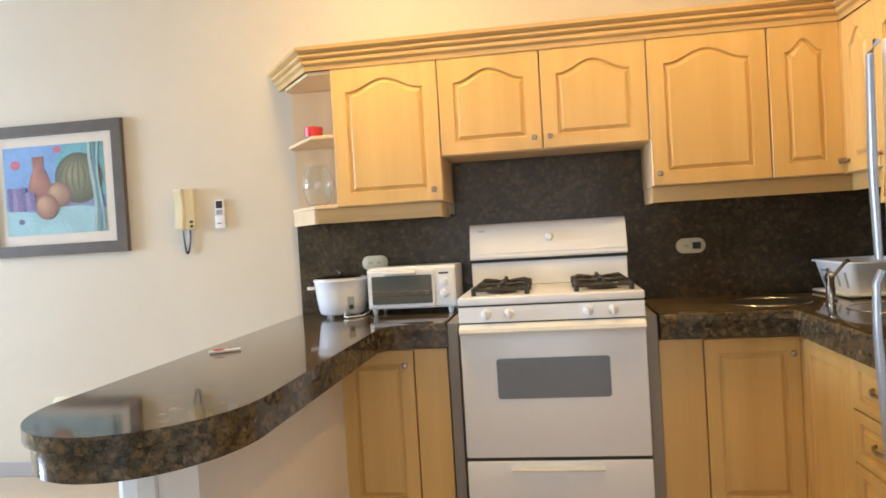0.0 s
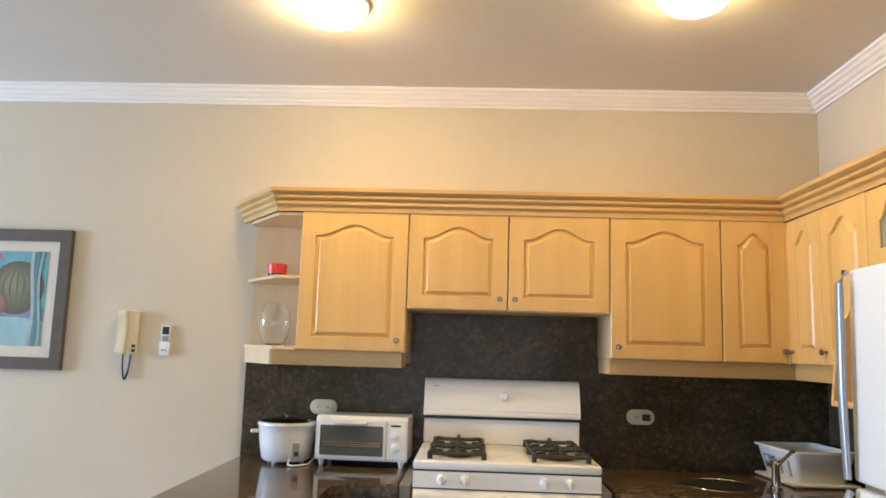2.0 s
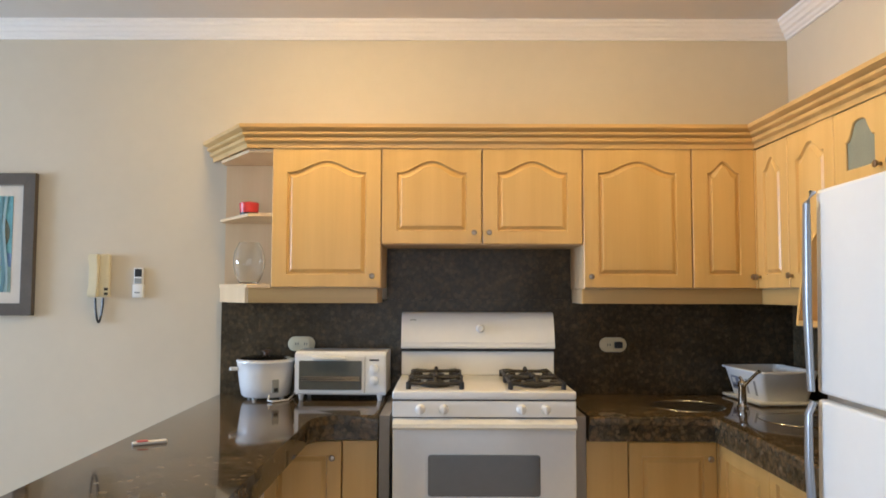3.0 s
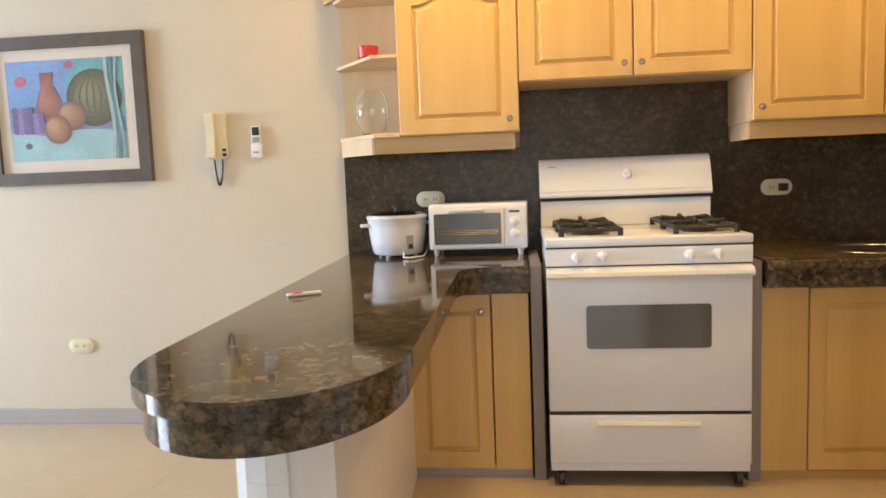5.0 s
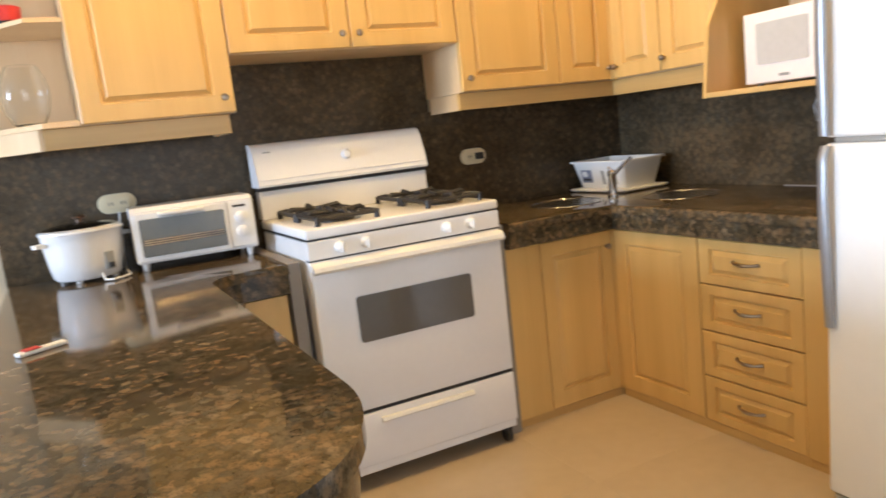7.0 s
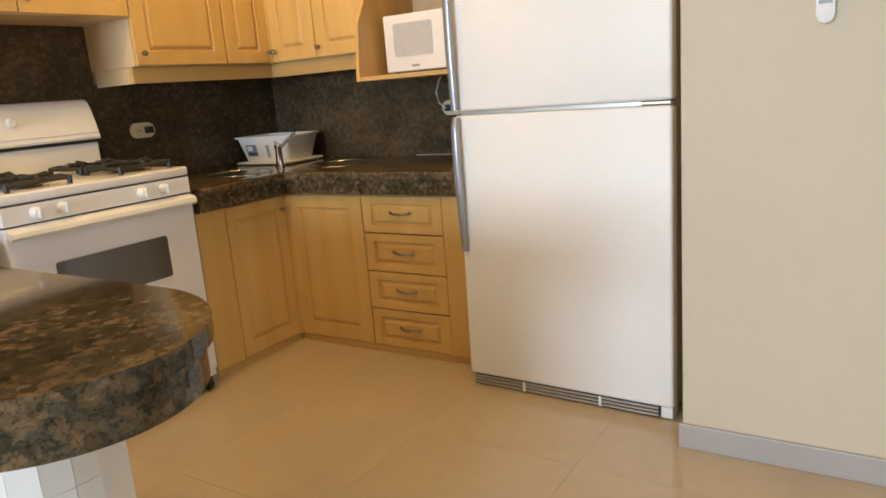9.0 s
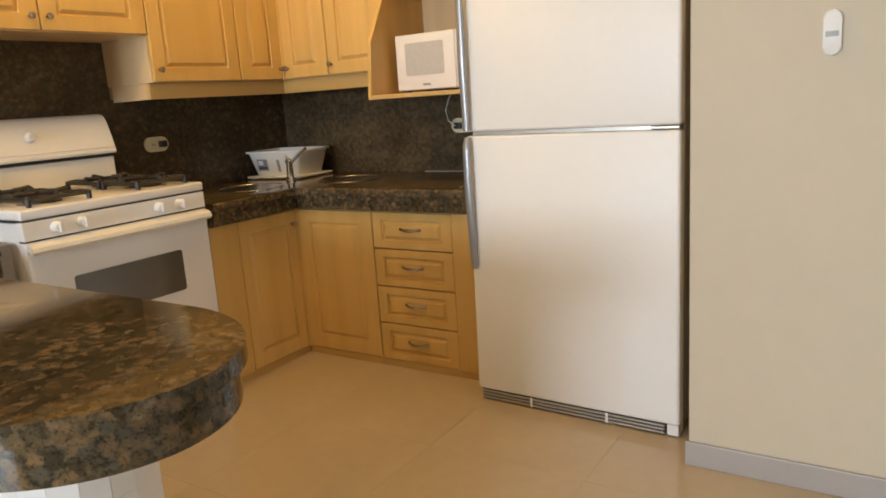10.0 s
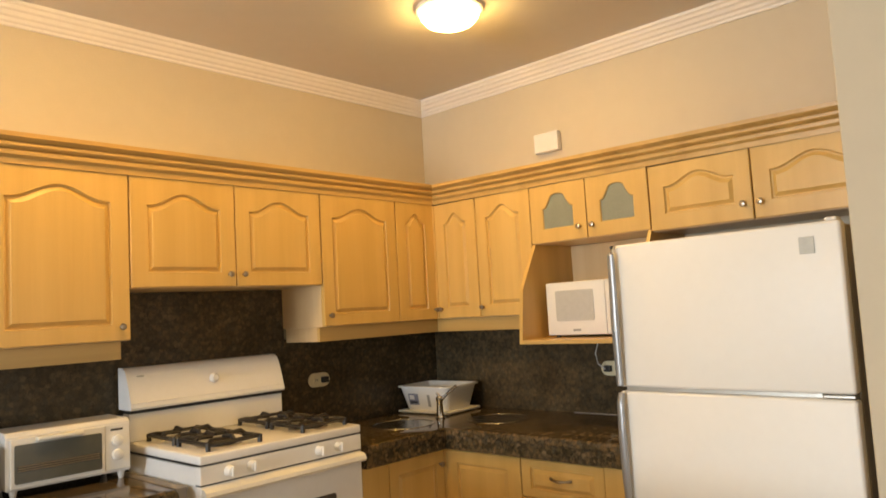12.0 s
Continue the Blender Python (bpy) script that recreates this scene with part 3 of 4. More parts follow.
def glazed_door(root, x0, x1, z0, z1, knob_x):
    w, h = x1 - x0 - 2 * GAP, z1 - z0 - 2 * GAP
    k, bm = 41, bmesh.new()
    outer, inner = panel_ring(w, h, 0, 0, 0, 0, k), panel_ring(w, h, 0.075, 0.068, 0.05, 0.07, k, True)
    rings = [[bm.verts.new((x + w / 2, y, z)) for x, z in pts] for pts, y in ((inner, 0.0), (outer, 0.0), (outer, -DOOR_T), (panel_ring(w, h, 0.071, 0.064, 0.046, 0.07, k, True), -DOOR_T), (inner, -DOOR_T + 0.004))]
    rings.append(rings[0])
    n = 2 * k
    for p, q in zip(rings, rings[1:]):
        for i in range(n):
            bm.faces.new((p[i], p[(i + 1) % n], q[(i + 1) % n], q[i]))
    bmesh.ops.recalc_face_normals(bm, faces=bm.faces[:])
    d = part("door", bm, M_WOOD, root, "door with a small arched glass light")
    d.location = (x0 + GAP, 0, z0 + GAP)
    bm = bmesh.new()
    r = [[bm.verts.new((x + w / 2, y, z)) for x, z in panel_ring(w, h, 0.0755, 0.0685, 0.0505, 0.07, k, True)] for y in (-0.012, -0.008)]
    for q in r:
        for i in range(k - 1):
            bm.faces.new((q[i], q[i + 1], q[n - 2 - i], q[n - 1 - i]))
    for i in range(n):
        bm.faces.new((r[0][i], r[0][(i + 1) % n], r[1][(i + 1) % n], r[1][i]))
    part("glass", bm, M_FROST, d, "grey-green frosted glass")
    knob(d, knob_x - x0 - GAP, 0.058, -DOOR_T)


MC0 = 1.762
c = thing("microwave_cabinet", at_east(FRONT_E, 2.692, MC0), "beech cabinet with two glazed doors over an open microwave shelf", "cabinet", WALLG)
carcass(c, 0.656, 2.0555 - MC0, 0.32)
glazed_door(c, 0, 0.330, 0, 2.0555 - MC0, 0.288)
glazed_door(c, 0.330, 0.656, 0, 2.0555 - MC0, 0.362)
side = [(-0.015, -0.001), (-0.150, -0.230), (-0.178, -0.48), (-0.178, -0.494), (0.32, -0.494), (0.32, -0.001)]
for a in (0.0, 0.638):
    bm = extruded(bmesh.new(), side, a, a + 0.018, "yz")
    part("side_panel", bm, M_WOOD, c, "side board flaring out to a deeper shelf")
part("shelf", boxed(0.0182, 0.6378, -0.178, 0.32, -0.494, -0.474, 0.002), M_WOOD_X, c)
part("back_panel", boxed(0.0182, 0.6378, 0.310, 0.318, -0.473, -0.002), M_WOOD_IN, c)
c = thing("fridge_cabinet", at_east(FRONT_E, 2.035, 1.752), "short beech wall cabinet with two arched doors above the fridge", "cabinet", WALLG)
carcass(c, 0.930, 2.0485 - 1.752, 0.32)
add_door(c, 0, 0.454, 0, 2.0485 - 1.752, 0.416, 0.068, rise=0.05, foot=0.07, head=0.05)
add_door(c, 0.454, 0.930, 0, 2.0485 - 1.752, 0.486, 0.068, rise=0.05, foot=0.07, head=0.05)

# light rails under the wall cabinets
RAIL = 1.335


def light_rail(x0, x1, back0, back1, m, label):
    root = thing("light_rail", m, label, "trim")
    part("front_board", boxed(x0, x1, 0, 0.018, RAIL, UP0 - 0.001, 0.002), M_WOOD_X, root)
    if back0:
        part("end_board", boxed(x0, x0 + 0.016, 0.0185, back0, RAIL, UP0 - 0.001), M_WOOD_IN, root)
    if back1:
        part("end_board", boxed(x1 - 0.016, x1, 0.0185, back1, RAIL, UP0 - 0.001), M_WOOD_IN, root)


light_rail(-1.090, -0.477, 0, 0.28, at_north(0, 3.425, 0), "beech light rail under the wall cabinet")
light_rail(0.492, 1.362, 0.28, 0, at_north(0, 3.425, 0), "beech light rail under the corner wall cabinets")
light_rail(0.0, 0.731, 0, 0, at_east(1.340, 3.4245, 0), "beech light rail under the east wall cabinets")
root = thing("light_rail", pose(0, 0, 0), "pale angled end of the light rail under the open shelf", "trim")
part("front_board", extruded(bmesh.new(), [(-1.091, 3.425), (-1.094, 3.442), (-1.285, 3.69), (-1.285, 3.724), (-1.302, 3.724), (-1.302, 3.682), (-1.104, 3.425)], RAIL, UP0 - 0.001), M_WOOD_IN, root)

# open corner shelf
root = thing("open_shelf", pose(0, 0, 0), "open beech end shelf with angled front and one middle shelf", "shelf")
SH = [(-0.973, 3.759), (-0.973, 3.382), (-1.085, 3.382), (-1.308, 3.685), (-1.308, 3.759)]
for z0, z1, nm in ((1.406, 1.424, "bottom_board"), (1.742, 1.757, "middle_shelf"), (2.045, 2.061, "top_board")):
    part(nm, extruded(bmesh.new(), SH, z0, z1, bev=0.002, seg=1), M_WOOD_IN, root)
part("back_board", boxed(-1.300, -0.974, 3.748, 3.758, 1.425, 2.044), M_WOOD_IN, root)

# stepped crown along the cabinet tops, outline of (out, up)
CROWN = [(-0.02, 0.0), (0.001, 0.0), (0.001, -0.006), (0.006, -0.006), (0.008, 0.016), (0.014, 0.020), (0.022, 0.026), (0.024, 0.040), (0.016, 0.045), (0.028, 0.050), (0.036, 0.056), (0.037, 0.066), (0.029, 0.071), (0.042, 0.077), (0.054, 0.084), (0.056, 0.100), (-0.02, 0.100)]
FN, FE = FRONT_N - 0.02, FRONT_E - 0.02
CROWN_PATH = [(-1.368, 3.758, -1.15, 0.0, 0.0), (-1.088, FN, -0.5, -1.0, 0.0), (FE, FN, -1.0, -1.0, 0.0), (FE, PIER_Y1 + 0.002, -1.0, 0.0, -0.022)]
cornice = tagged(new("cabinet_cornice"), "stepped beech crown moulding along the wall cabinet tops", "moulding")
for a, b in zip(CROWN_PATH, CROWN_PATH[1:]):
    bm = bmesh.new()
    p, q = [[bm.verts.new((x + ox * o, y + oy * o, UP1 + 0.001 + h + sag)) for o, h in CROWN] for x, y, ox, oy, sag in (a, b)]
    for i in range(len(CROWN)):
        j = (i + 1) % len(CROWN)
        bm.faces.new((p[i], p[j], q[j], q[i]))
    bm.faces.new(p)
    bm.faces.new(q)
    bmesh.ops.recalc_face_normals(bm, faces=bm.faces[:])
    part("crown_run", bm, M_WOOD_X, cornice)
bm = extruded(bmesh.new(), [(-1.31, 3.758), (-1.085, FN + 0.03), (FE + 0.03, FN + 0.03), (FE + 0.03, PIER_Y1 + 0.003), (EAST - 0.002, PIER_Y1 + 0.003), (EAST - 0.002, 3.758)], UP1 + 0.055, UP1 + 0.065)
part("top_board", bm, M_WOOD_IN, cornice, "board closing the cabinet tops")

# base cabinets
KICK, BASE_N, BASE_E = 0.035, 3.125, 1.020


def base_unit(name, m, w, label, depth=0.58, plinth=None):
    root = thing(name, m, label, "cabinet", BASEG)
    carcass(root, w, UNDER - 0.006 - KICK, depth, KICK)
    part("kick_board", boxed(0.001, w - 0.001, -0.012 if plinth else 0.0, 0.014, 0.0, KICK - 0.001), plinth or M_SKIRT, root)
    return root


BT = UNDER - 0.008
c = base_unit("base_cabinet", at_north(-0.930, BASE_N), 0.488, "beech base cabinet with panelled door and filler beside the stove")
add_door(c, 0, 0.338, KICK, BT, 0.298, 0.69, rise=0.0, side=0.06, foot=0.07, head=0.06)
part("filler_panel", boxed(0.341, 0.487, -DOOR_T, 0, KICK, BT, 0.002), M_WOOD, c)
c = base_unit("base_cabinet", at_north(0.440, BASE_N), 0.578, "beech base cabinet with panelled door and filler near the sink", plinth=M_WOOD_X)
part("filler_panel", boxed(0.001, 0.176, -DOOR_T, 0, KICK, BT, 0.002), M_WOOD, c)
add_door(c, 0.178, 0.556, KICK, BT, 0.522, 0.69, rise=0.0, side=0.055, foot=0.07, head=0.06)
c = base_unit("base_cabinet", at_east(BASE_E, 3.103), 0.475, "beech corner base cabinet with one panelled door", plinth=M_WOOD_X)
add_door(c, 0.0, 0.475, KICK, BT, rise=0.0, side=0.075, foot=0.07, head=0.06)
c = base_unit("drawer_cabinet", at_east(BASE_E, 2.628), 0.440, "beech base cabinet with four drawers and bow handles", plinth=M_WOOD_X)
zs = [KICK, 0.220, 0.402, 0.584, BT]
for i in range(4):
    w, h = 0.436, zs[i + 1] - zs[i] - 2 * GAP
    d = part("drawer", raised_door(w, h, 0.05, 0.035, 0.035, 0.0), M_WOOD, c, "", True, 18)
    d.location = (GAP, 0, zs[i] + GAP)
    hz = h / 2 + 0.01
    pts = [(w / 2 - 0.055 + 0.11 * s, -DOOR_T - 0.022 * math.sin(math.pi * s) ** 0.5 - 0.002, hz - 0.004 * math.sin(math.pi * s)) for s in [j / 10 for j in range(11)]]
    part("bow_handle", swept(bmesh.new(), pts, [0.007, 0.006, 0.005, 0.006, 0.007, 0.0075, 0.007, 0.006, 0.005, 0.006, 0.007]), M_NICKEL, d, "dark nickel bow handle", True)
c = base_unit("base_filler", at_east(BASE_E, 2.188), 0.143, "narrow beech filler unit beside the fridge", plinth=M_WOOD_X)
part("filler_panel", boxed(0.001, 0.142, -DOOR_T, 0, KICK, BT, 0.002), M_WOOD, c)

post = tagged(part("corner_post", boxed(0.994, 1.018, 3.097, 3.124, KICK, BT), M_WOOD), "beech corner post between the base cabinets", "post")
post = tagged(part("corner_post", boxed(1.294, 1.325, 3.366, 3.393, UP0, UP1 - 0.012), M_WOOD), "beech corner post between the wall cabinets", "post")

for xa, xb in ((-0.434, -0.390), (0.392, 0.438)):
    tagged(part("side_panel", boxed(xa, xb, 3.085, 3.70, 0.0, TOP - 0.004, 0.002), M_PANEL), "plain grey laminate side panel filling the gap beside the stove", "panel")

# ---- stove ----
SW = 0.762
s = thing("gas_stove", pose(0.006, 3.032, 0.004), "white enamel four-burner gas stove with oven, on casters", "stove")
hw = SW / 2
part("body", boxed(-hw + 0.006, hw - 0.006, 0.03, 0.60, 0.075, 0.93, 0.004), M_ENAMEL, s)
bm = boxed(-hw, hw, -0.012, 0.60, 0.940, 0.975, 0.008, 3)
part("cooktop", bm, M_ENAMEL, s, "", True)
part("cooktop_seam", boxed(-hw + 0.004, hw - 0.004, -0.004, 0.59, 0.9345, 0.9395), M_DARK, s)
ctl = part("control_panel", boxed(-hw + 0.001, hw - 0.001, -0.010, 0.03, 0.868, 0.934, 0.004), M_ENAMEL, s)
for x in (-0.264, -0.168, 0.153, 0.253):
    bm = turned(bmesh.new(), [(0.021, -0.010), (0.021, -0.016), (0.017, -0.020), (0.015, -0.034), (0.010, -0.037)], 20, (x, 0, 0.902), "y")
    box(bm, x - 0.0045, x + 0.0045, -0.046, -0.03, 0.884, 0.920, 0.002)
    part("burner_knob", bm, M_PLASTIC, ctl, "white plastic burner knob", True)
part("panel_seam", boxed(-hw + 0.004, hw - 0.004, -0.002, 0.03, 0.863, 0.8675), M_DARK, s)
door = part("oven_door", boxed(-hw + 0.002, hw - 0.002, -0.010, 0.029, 0.300, 0.8625, 0.006, 3), M_ENAMEL, s, "", True)
wp = [(x - 0.001, z + 0.632) for x, z in rounded_poly(0.462, 0.168, 0.012)]
part("oven_window", extruded(bmesh.new(), wp, -0.0145, -0.0102, "xz"), M_OVENGLASS, door, "dark smoked glass oven window")
part("door_handle", extruded(bmesh.new(), [(-0.011, 0.858), (-0.030, 0.856), (-0.044, 0.846), (-0.048, 0.832), (-0.040, 0.822), (-0.026, 0.822), (-0.022, 0.832), (-0.011, 0.834)], -hw + 0.004, hw - 0.004, "yz"), M_ENAMEL_OLD, door, "full-width ivory oven handle", True)
part("drawer_seam", boxed(-hw + 0.006, hw - 0.006, -0.002, 0.029, 0.286, 0.2995), M_DARK, s)
drawer = part("warming_drawer", boxed(-hw + 0.002, hw - 0.002, -0.010, 0.029, 0.090, 0.2855, 0.005, 3), M_ENAMEL, s, "", True)
part("drawer_pull", extruded(bmesh.new(), [(-0.0105, 0.262), (-0.024, 0.260), (-0.028, 0.250), (-0.022, 0.244), (-0.0105, 0.244)], -0.196, 0.188, "yz"), M_ENAMEL_OLD, drawer, "long ivory drawer pull")
part("base_rail", boxed(-hw + 0.004, hw - 0.004, 0.0, 0.029, 0.058, 0.0895, 0.003), M_ENAMEL, s)
# upright back: lower plate, dark slot, rounded upper panel
part("back_plate", boxed(-hw + 0.004, hw - 0.004, 0.572, 0.64, 0.9755, 1.092, 0.004), M_ENAMEL, s)
part("back_slot", boxed(-hw + 0.006, hw - 0.006, 0.568, 0.64, 1.0925, 1.106), M_DARK, s)
prof = [(0.672, 1.107), (0.552, 1.107), (0.548, 1.116), (0.566, 1.18), (0.590, 1.245), (0.604, 1.268), (0.622, 1.280), (0.648, 1.284), (0.672, 1.282)]
bg = part("back_panel", extruded(bmesh.new(), prof, -hw + 0.002, hw - 0.002, "yz"), M_ENAMEL, s, "rounded white upright panel", True)
part("timer_knob", turned(bmesh.new(), [(0.021, 0.0), (0.020, -0.014), (0.014, -0.022)], 20, (0.012, 0.573, 1.205), "y"), M_PLASTIC, bg, "", True)
part("panel_crease", boxed(-hw + 0.004, hw - 0.004, 0.5495, 0.570, 1.134, 1.1375, 0.001), M_ENAMEL, bg)
part("mark", boxed(-hw + 0.045, -hw + 0.075, 0.585, 0.594, 1.243, 1.248), M_GREYP, bg)


def burner_grate(x, y):
    root = part("grate", bmesh.new(), M_IRON, s, "square black cast-iron pan grate")
    bm = bmesh.new()
    a = 0.112
    for sx in (-1, 1):
        swept(bm, [(x + sx * a, y - a, 1.000), (x + sx * a, y + a, 1.000)], 0.0085, 6)
        swept(bm, [(x - a, y + sx * a, 1.000), (x + a, y + sx * a, 1.000)], 0.0085, 6)
        swept(bm, [(x + sx * a, y, 1.000), (x + sx * 0.092, y, 1.016), (x + sx * 0.060, y, 1.013), (x + sx * 0.030, y, 1.011)], [0.009, 0.010, 0.0085, 0.007], 6)
        swept(bm, [(x, y + sx * a, 1.000), (x, y + sx * 0.092, 1.016), (x, y + sx * 0.060, 1.013), (x, y + sx * 0.030, 1.011)], [0.009, 0.010, 0.0085, 0.007], 6)
        for sy in (-1, 1):
            swept(bm, [(x + sx * a, y + sy * a, 0.976), (x + sx * a, y + sy * a, 1.006)], 0.0105, 6)
            swept(bm, [(x + sx * a, y + sy * a, 1.002), (x + sx * 0.090, y + sy * 0.090, 1.008), (x + sx * 0.064, y + sy * 0.064, 1.006)], [0.008, 0.007, 0.006], 6)
    bm.to_mesh(root.data)
    bm.free()
    part("burner_cap", turned(bmesh.new(), [(0.064, 0.9755), (0.064, 0.981), (0.044, 0.984), (0.043, 0.995), (0.034, 1.001), (0.010, 1.002)], 22, (x, y, 0)), M_IRON, root, "round black burner cap", True)
    part("drip_bowl", turned(bmesh.new(), [(0.088, 0.9752), (0.085, 0.9775), (0.06, 0.9765)], 24, (x, y, 0)), M_STEEL, root, "shiny drip bowl", True)


for gx in (-0.205, 0.225):
    for gy in (0.155, 0.415):
        burner_grate(gx, gy)
for cx in (-hw + 0.045, hw - 0.045):
    for cy in (0.014, 0.55):
        r = part("caster", boxed(cx - 0.018, cx + 0.018, cy - 0.012, cy + 0.016, 0.045, 0.0615, 0.003), M_DARK, s)
        part("wheel", turned(bmesh.new(), [(0.020, -0.013), (0.028, -0.010), (0.028, 0.010), (0.020, 0.013)], 18, (cx, cy, 0.0282), "x"), M_BLACKP, r, "", True)

# ---- fridge ----
f = thing("refrigerator", pose(0.838, 2.002, 0.002, -1.0, 0, -92), "tall white two-door refrigerator with grey handles beside the wall pier", "refrigerator")
FW = 0.840
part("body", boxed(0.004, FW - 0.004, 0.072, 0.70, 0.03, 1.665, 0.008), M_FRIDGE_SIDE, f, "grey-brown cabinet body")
part("gasket", boxed(0.012, FW - 0.012, 0.058, 0.0715, 0.05, 1.655), M_DARK, f)
fd = part("freezer_door", boxed(0, FW, 0.0, 0.0575, 1.116, 1.672, 0.012, 4), M_FRIDGE, f, "", True)
ld = part("lower_door", boxed(0, FW, 0.0, 0.0575, 0.047, 1.100, 0.012, 4), M_FRIDGE, f, "", True)
part("badge", boxed(FW - 0.128, FW - 0.080, -0.004, -0.0005, 1.570, 1.626, 0.002), M_BADGE, fd, "small square grey badge")
part("hinge_cover", boxed(FW - 0.050, FW - 0.012, 0.012, 0.070, 1.6725, 1.684, 0.005), M_PLASTIC, f)
part("middle_hinge", boxed(FW - 0.10, FW - 0.004, 0.004, 0.05, 1.1025, 1.114, 0.003), M_STEEL, f)
part("seam_strip", boxed(0.02, FW - 0.105, 0.020, 0.05, 1.1015, 1.1145), M_STEEL, f)


def bow(z_top, z_bot, bulge):
    n, pts, rad = 16, [], []
    for i in range(n + 1):
        u = i / n
        out = bulge(u)
        pts.append((0.017, -0.006 - out, z_top + (z_bot - z_top) * u))
        rad.append(0.0105 - 0.002 * abs(2 * u - 1))
    return swept(bmesh.new(), pts, rad, 14, 1.7)


part("freezer_handle", bow(1.665, 1.122, lambda u: 0.025 * min(1, 0.3 + u / 0.06) * (1.0 if u < 0.6 else 1.0 - 0.35 * ((u - 0.6) / 0.4))), M_HANDLE, fd, "long satin metal handle", True)
part("lower_handle", bow(1.093, 0.568, lambda u: 0.024 * min(1, 0.4 + u / 0.06) * (1.0 if u < 0.3 else 1.0 - 0.9 * (u - 0.3) / 0.7)), M_HANDLE, ld, "long satin metal handle", True)
gr = part("grille", boxed(0.012, FW - 0.05, 0.020, 0.071, 0.003, 0.045, 0.003), M_DARK, f, "grey vent grille under the door")
for i in range(3):
    part("grille_bar", boxed(0.014, FW - 0.055, 0.008, 0.0195, 0.005 + 0.0135 * i, 0.0125 + 0.0135 * i, 0.002), M_GRILLE, gr)
for a in (0.24, 0.56):
    part("grille_clip", boxed(a, a + 0.012, 0.005, 0.0075, 0.004, 0.044, 0.001), M_PLASTIC, gr)
part("foot_cover", boxed(FW - 0.046, FW - 0.004, 0.010, 0.071, 0.003, 0.045, 0.004), M_PLASTIC, f)
for a in (0.06, FW - 0.06):
    for d in (0.12, 0.62):
        part("foot", turned(bmesh.new(), [(0.018, 0.0175 * d - 0.0018), (0.018, 0.0175 * d + 0.010), (0.010, 0.0175 * d + 0.012), (0.010, 0.033)], 14, (a, d, 0)), M_BLACKP, f)

# ---- microwave ----
m = thing("microwave_oven", at_east(1.312, 2.638, 1.2885), "small white countertop microwave on the cabinet shelf", "microwave")
part("body", boxed(0, 0.455, 0.018, 0.262, 0.010, 0.272, 0.006, 3), M_PLASTIC, m, "", True)
d = part("door", boxed(0.002, 0.335, 0.0, 0.0175, 0.012, 0.270, 0.005, 3), M_PLASTIC, m, "", True)
part("window", extruded(bmesh.new(), [(x + 0.165, z + 0.155) for x, z in rounded_poly(0.215, 0.150, 0.010)], -0.003, 0.001, "xz"), M_MESHWIN, d, "pale grey mesh window")
part("mark", boxed(0.150, 0.192, -0.002, 0.001, 0.030, 0.040), M_GREYP, d)
part("control_panel", boxed(0.337, 0.453, 0.0, 0.0175, 0.012, 0.270, 0.005, 3), M_PLASTIC, m, "", True)
part("hinge_pin", boxed(-0.010, 0.0, 0.030, 0.046, 0.196, 0.212, 0.002), M_PLASTIC, m)
for a in (0.03, 0.42):
    for b in (0.05, 0.23):
        part("foot", turned(bmesh.new(), [(0.012, 0.0005), (0.012, 0.0105)], 12, (a, b, 0)), M_BLACKP, m)

# ---- ceiling lamps ----


def dome_lamp(x, y, glow):
    r = thing("ceiling_lamp", pose(x, y, CEIL), "round lit ceiling lamp with a glowing glass dome", "lamp", "ceiling lamps")
    part("rim", turned(bmesh.new(), [(0.150, -0.001), (0.150, -0.018), (0.138, -0.024)], 36), M_CROWN, r, "", True)
    part("dome", turned(bmesh.new(), [(0.135, -0.0245), (0.130, -0.045), (0.108, -0.070), (0.072, -0.086), (0.03, -0.092)], 36), glow, r, "glowing warm glass dome", True)


dome_lamp(-0.745, 2.74, M_DOME)
dome_lamp(0.66, 2.60, M_DOME_DIM)

# ---- rice cooker ----
r = thing("rice_cooker", pose(-1.032, 3.565, TOP, 0, 0, 24) @ Matrix.Diagonal((1.07, 1.07, 0.93, 1.0)), "white rice cooker with a glass lid on the granite worktop", "rice cooker")
body = part("body", turned(bmesh.new(), [(0.086, 0.009), (0.100, 0.012), (0.108, 0.022), (0.116, 0.070), (0.124, 0.140), (0.128, 0.185), (0.132, 0.191), (0.131, 0.199), (0.122, 0.202)], 40), M_ENAMEL, r, "", True)
part("rim", turned(bmesh.new(), [(0.126, 0.2025), (0.128, 0.206), (0.118, 0.208)], 40), M_CHROME, r, "", True)
lid = part("lid", turned(bmesh.new(), [(0.117, 0.2085), (0.100, 0.215), (0.060, 0.222), (0.020, 0.224)], 36), M_LIDGLASS, r, "domed smoky glass lid", True)
part("lid_knob", turned(bmesh.new(), [(0.012, 0.2245), (0.010, 0.236), (0.020, 0.240), (0.021, 0.246), (0.012, 0.251)], 20), M_BROWNP, lid, "brown lid knob", True)
for sx in (-1, 1):
    part("handle", extruded(bmesh.new(), [(sx * 0.128, -0.022), (sx * 0.158, -0.018), (sx * 0.162, 0.0), (sx * 0.158, 0.018), (sx * 0.128, 0.022)], 0.150, 0.164), M_PLASTIC, r, "white side handle")
sw = part("switch_panel", boxed(0.006, 0.036, -0.124, -0.104, 0.040, 0.108, 0.003), M_GREYP, body, "grey switch plate with lever")
part("switch_lever", boxed(0.012, 0.030, -0.134, -0.1242, 0.047, 0.066, 0.002), M_BLACKP, body)
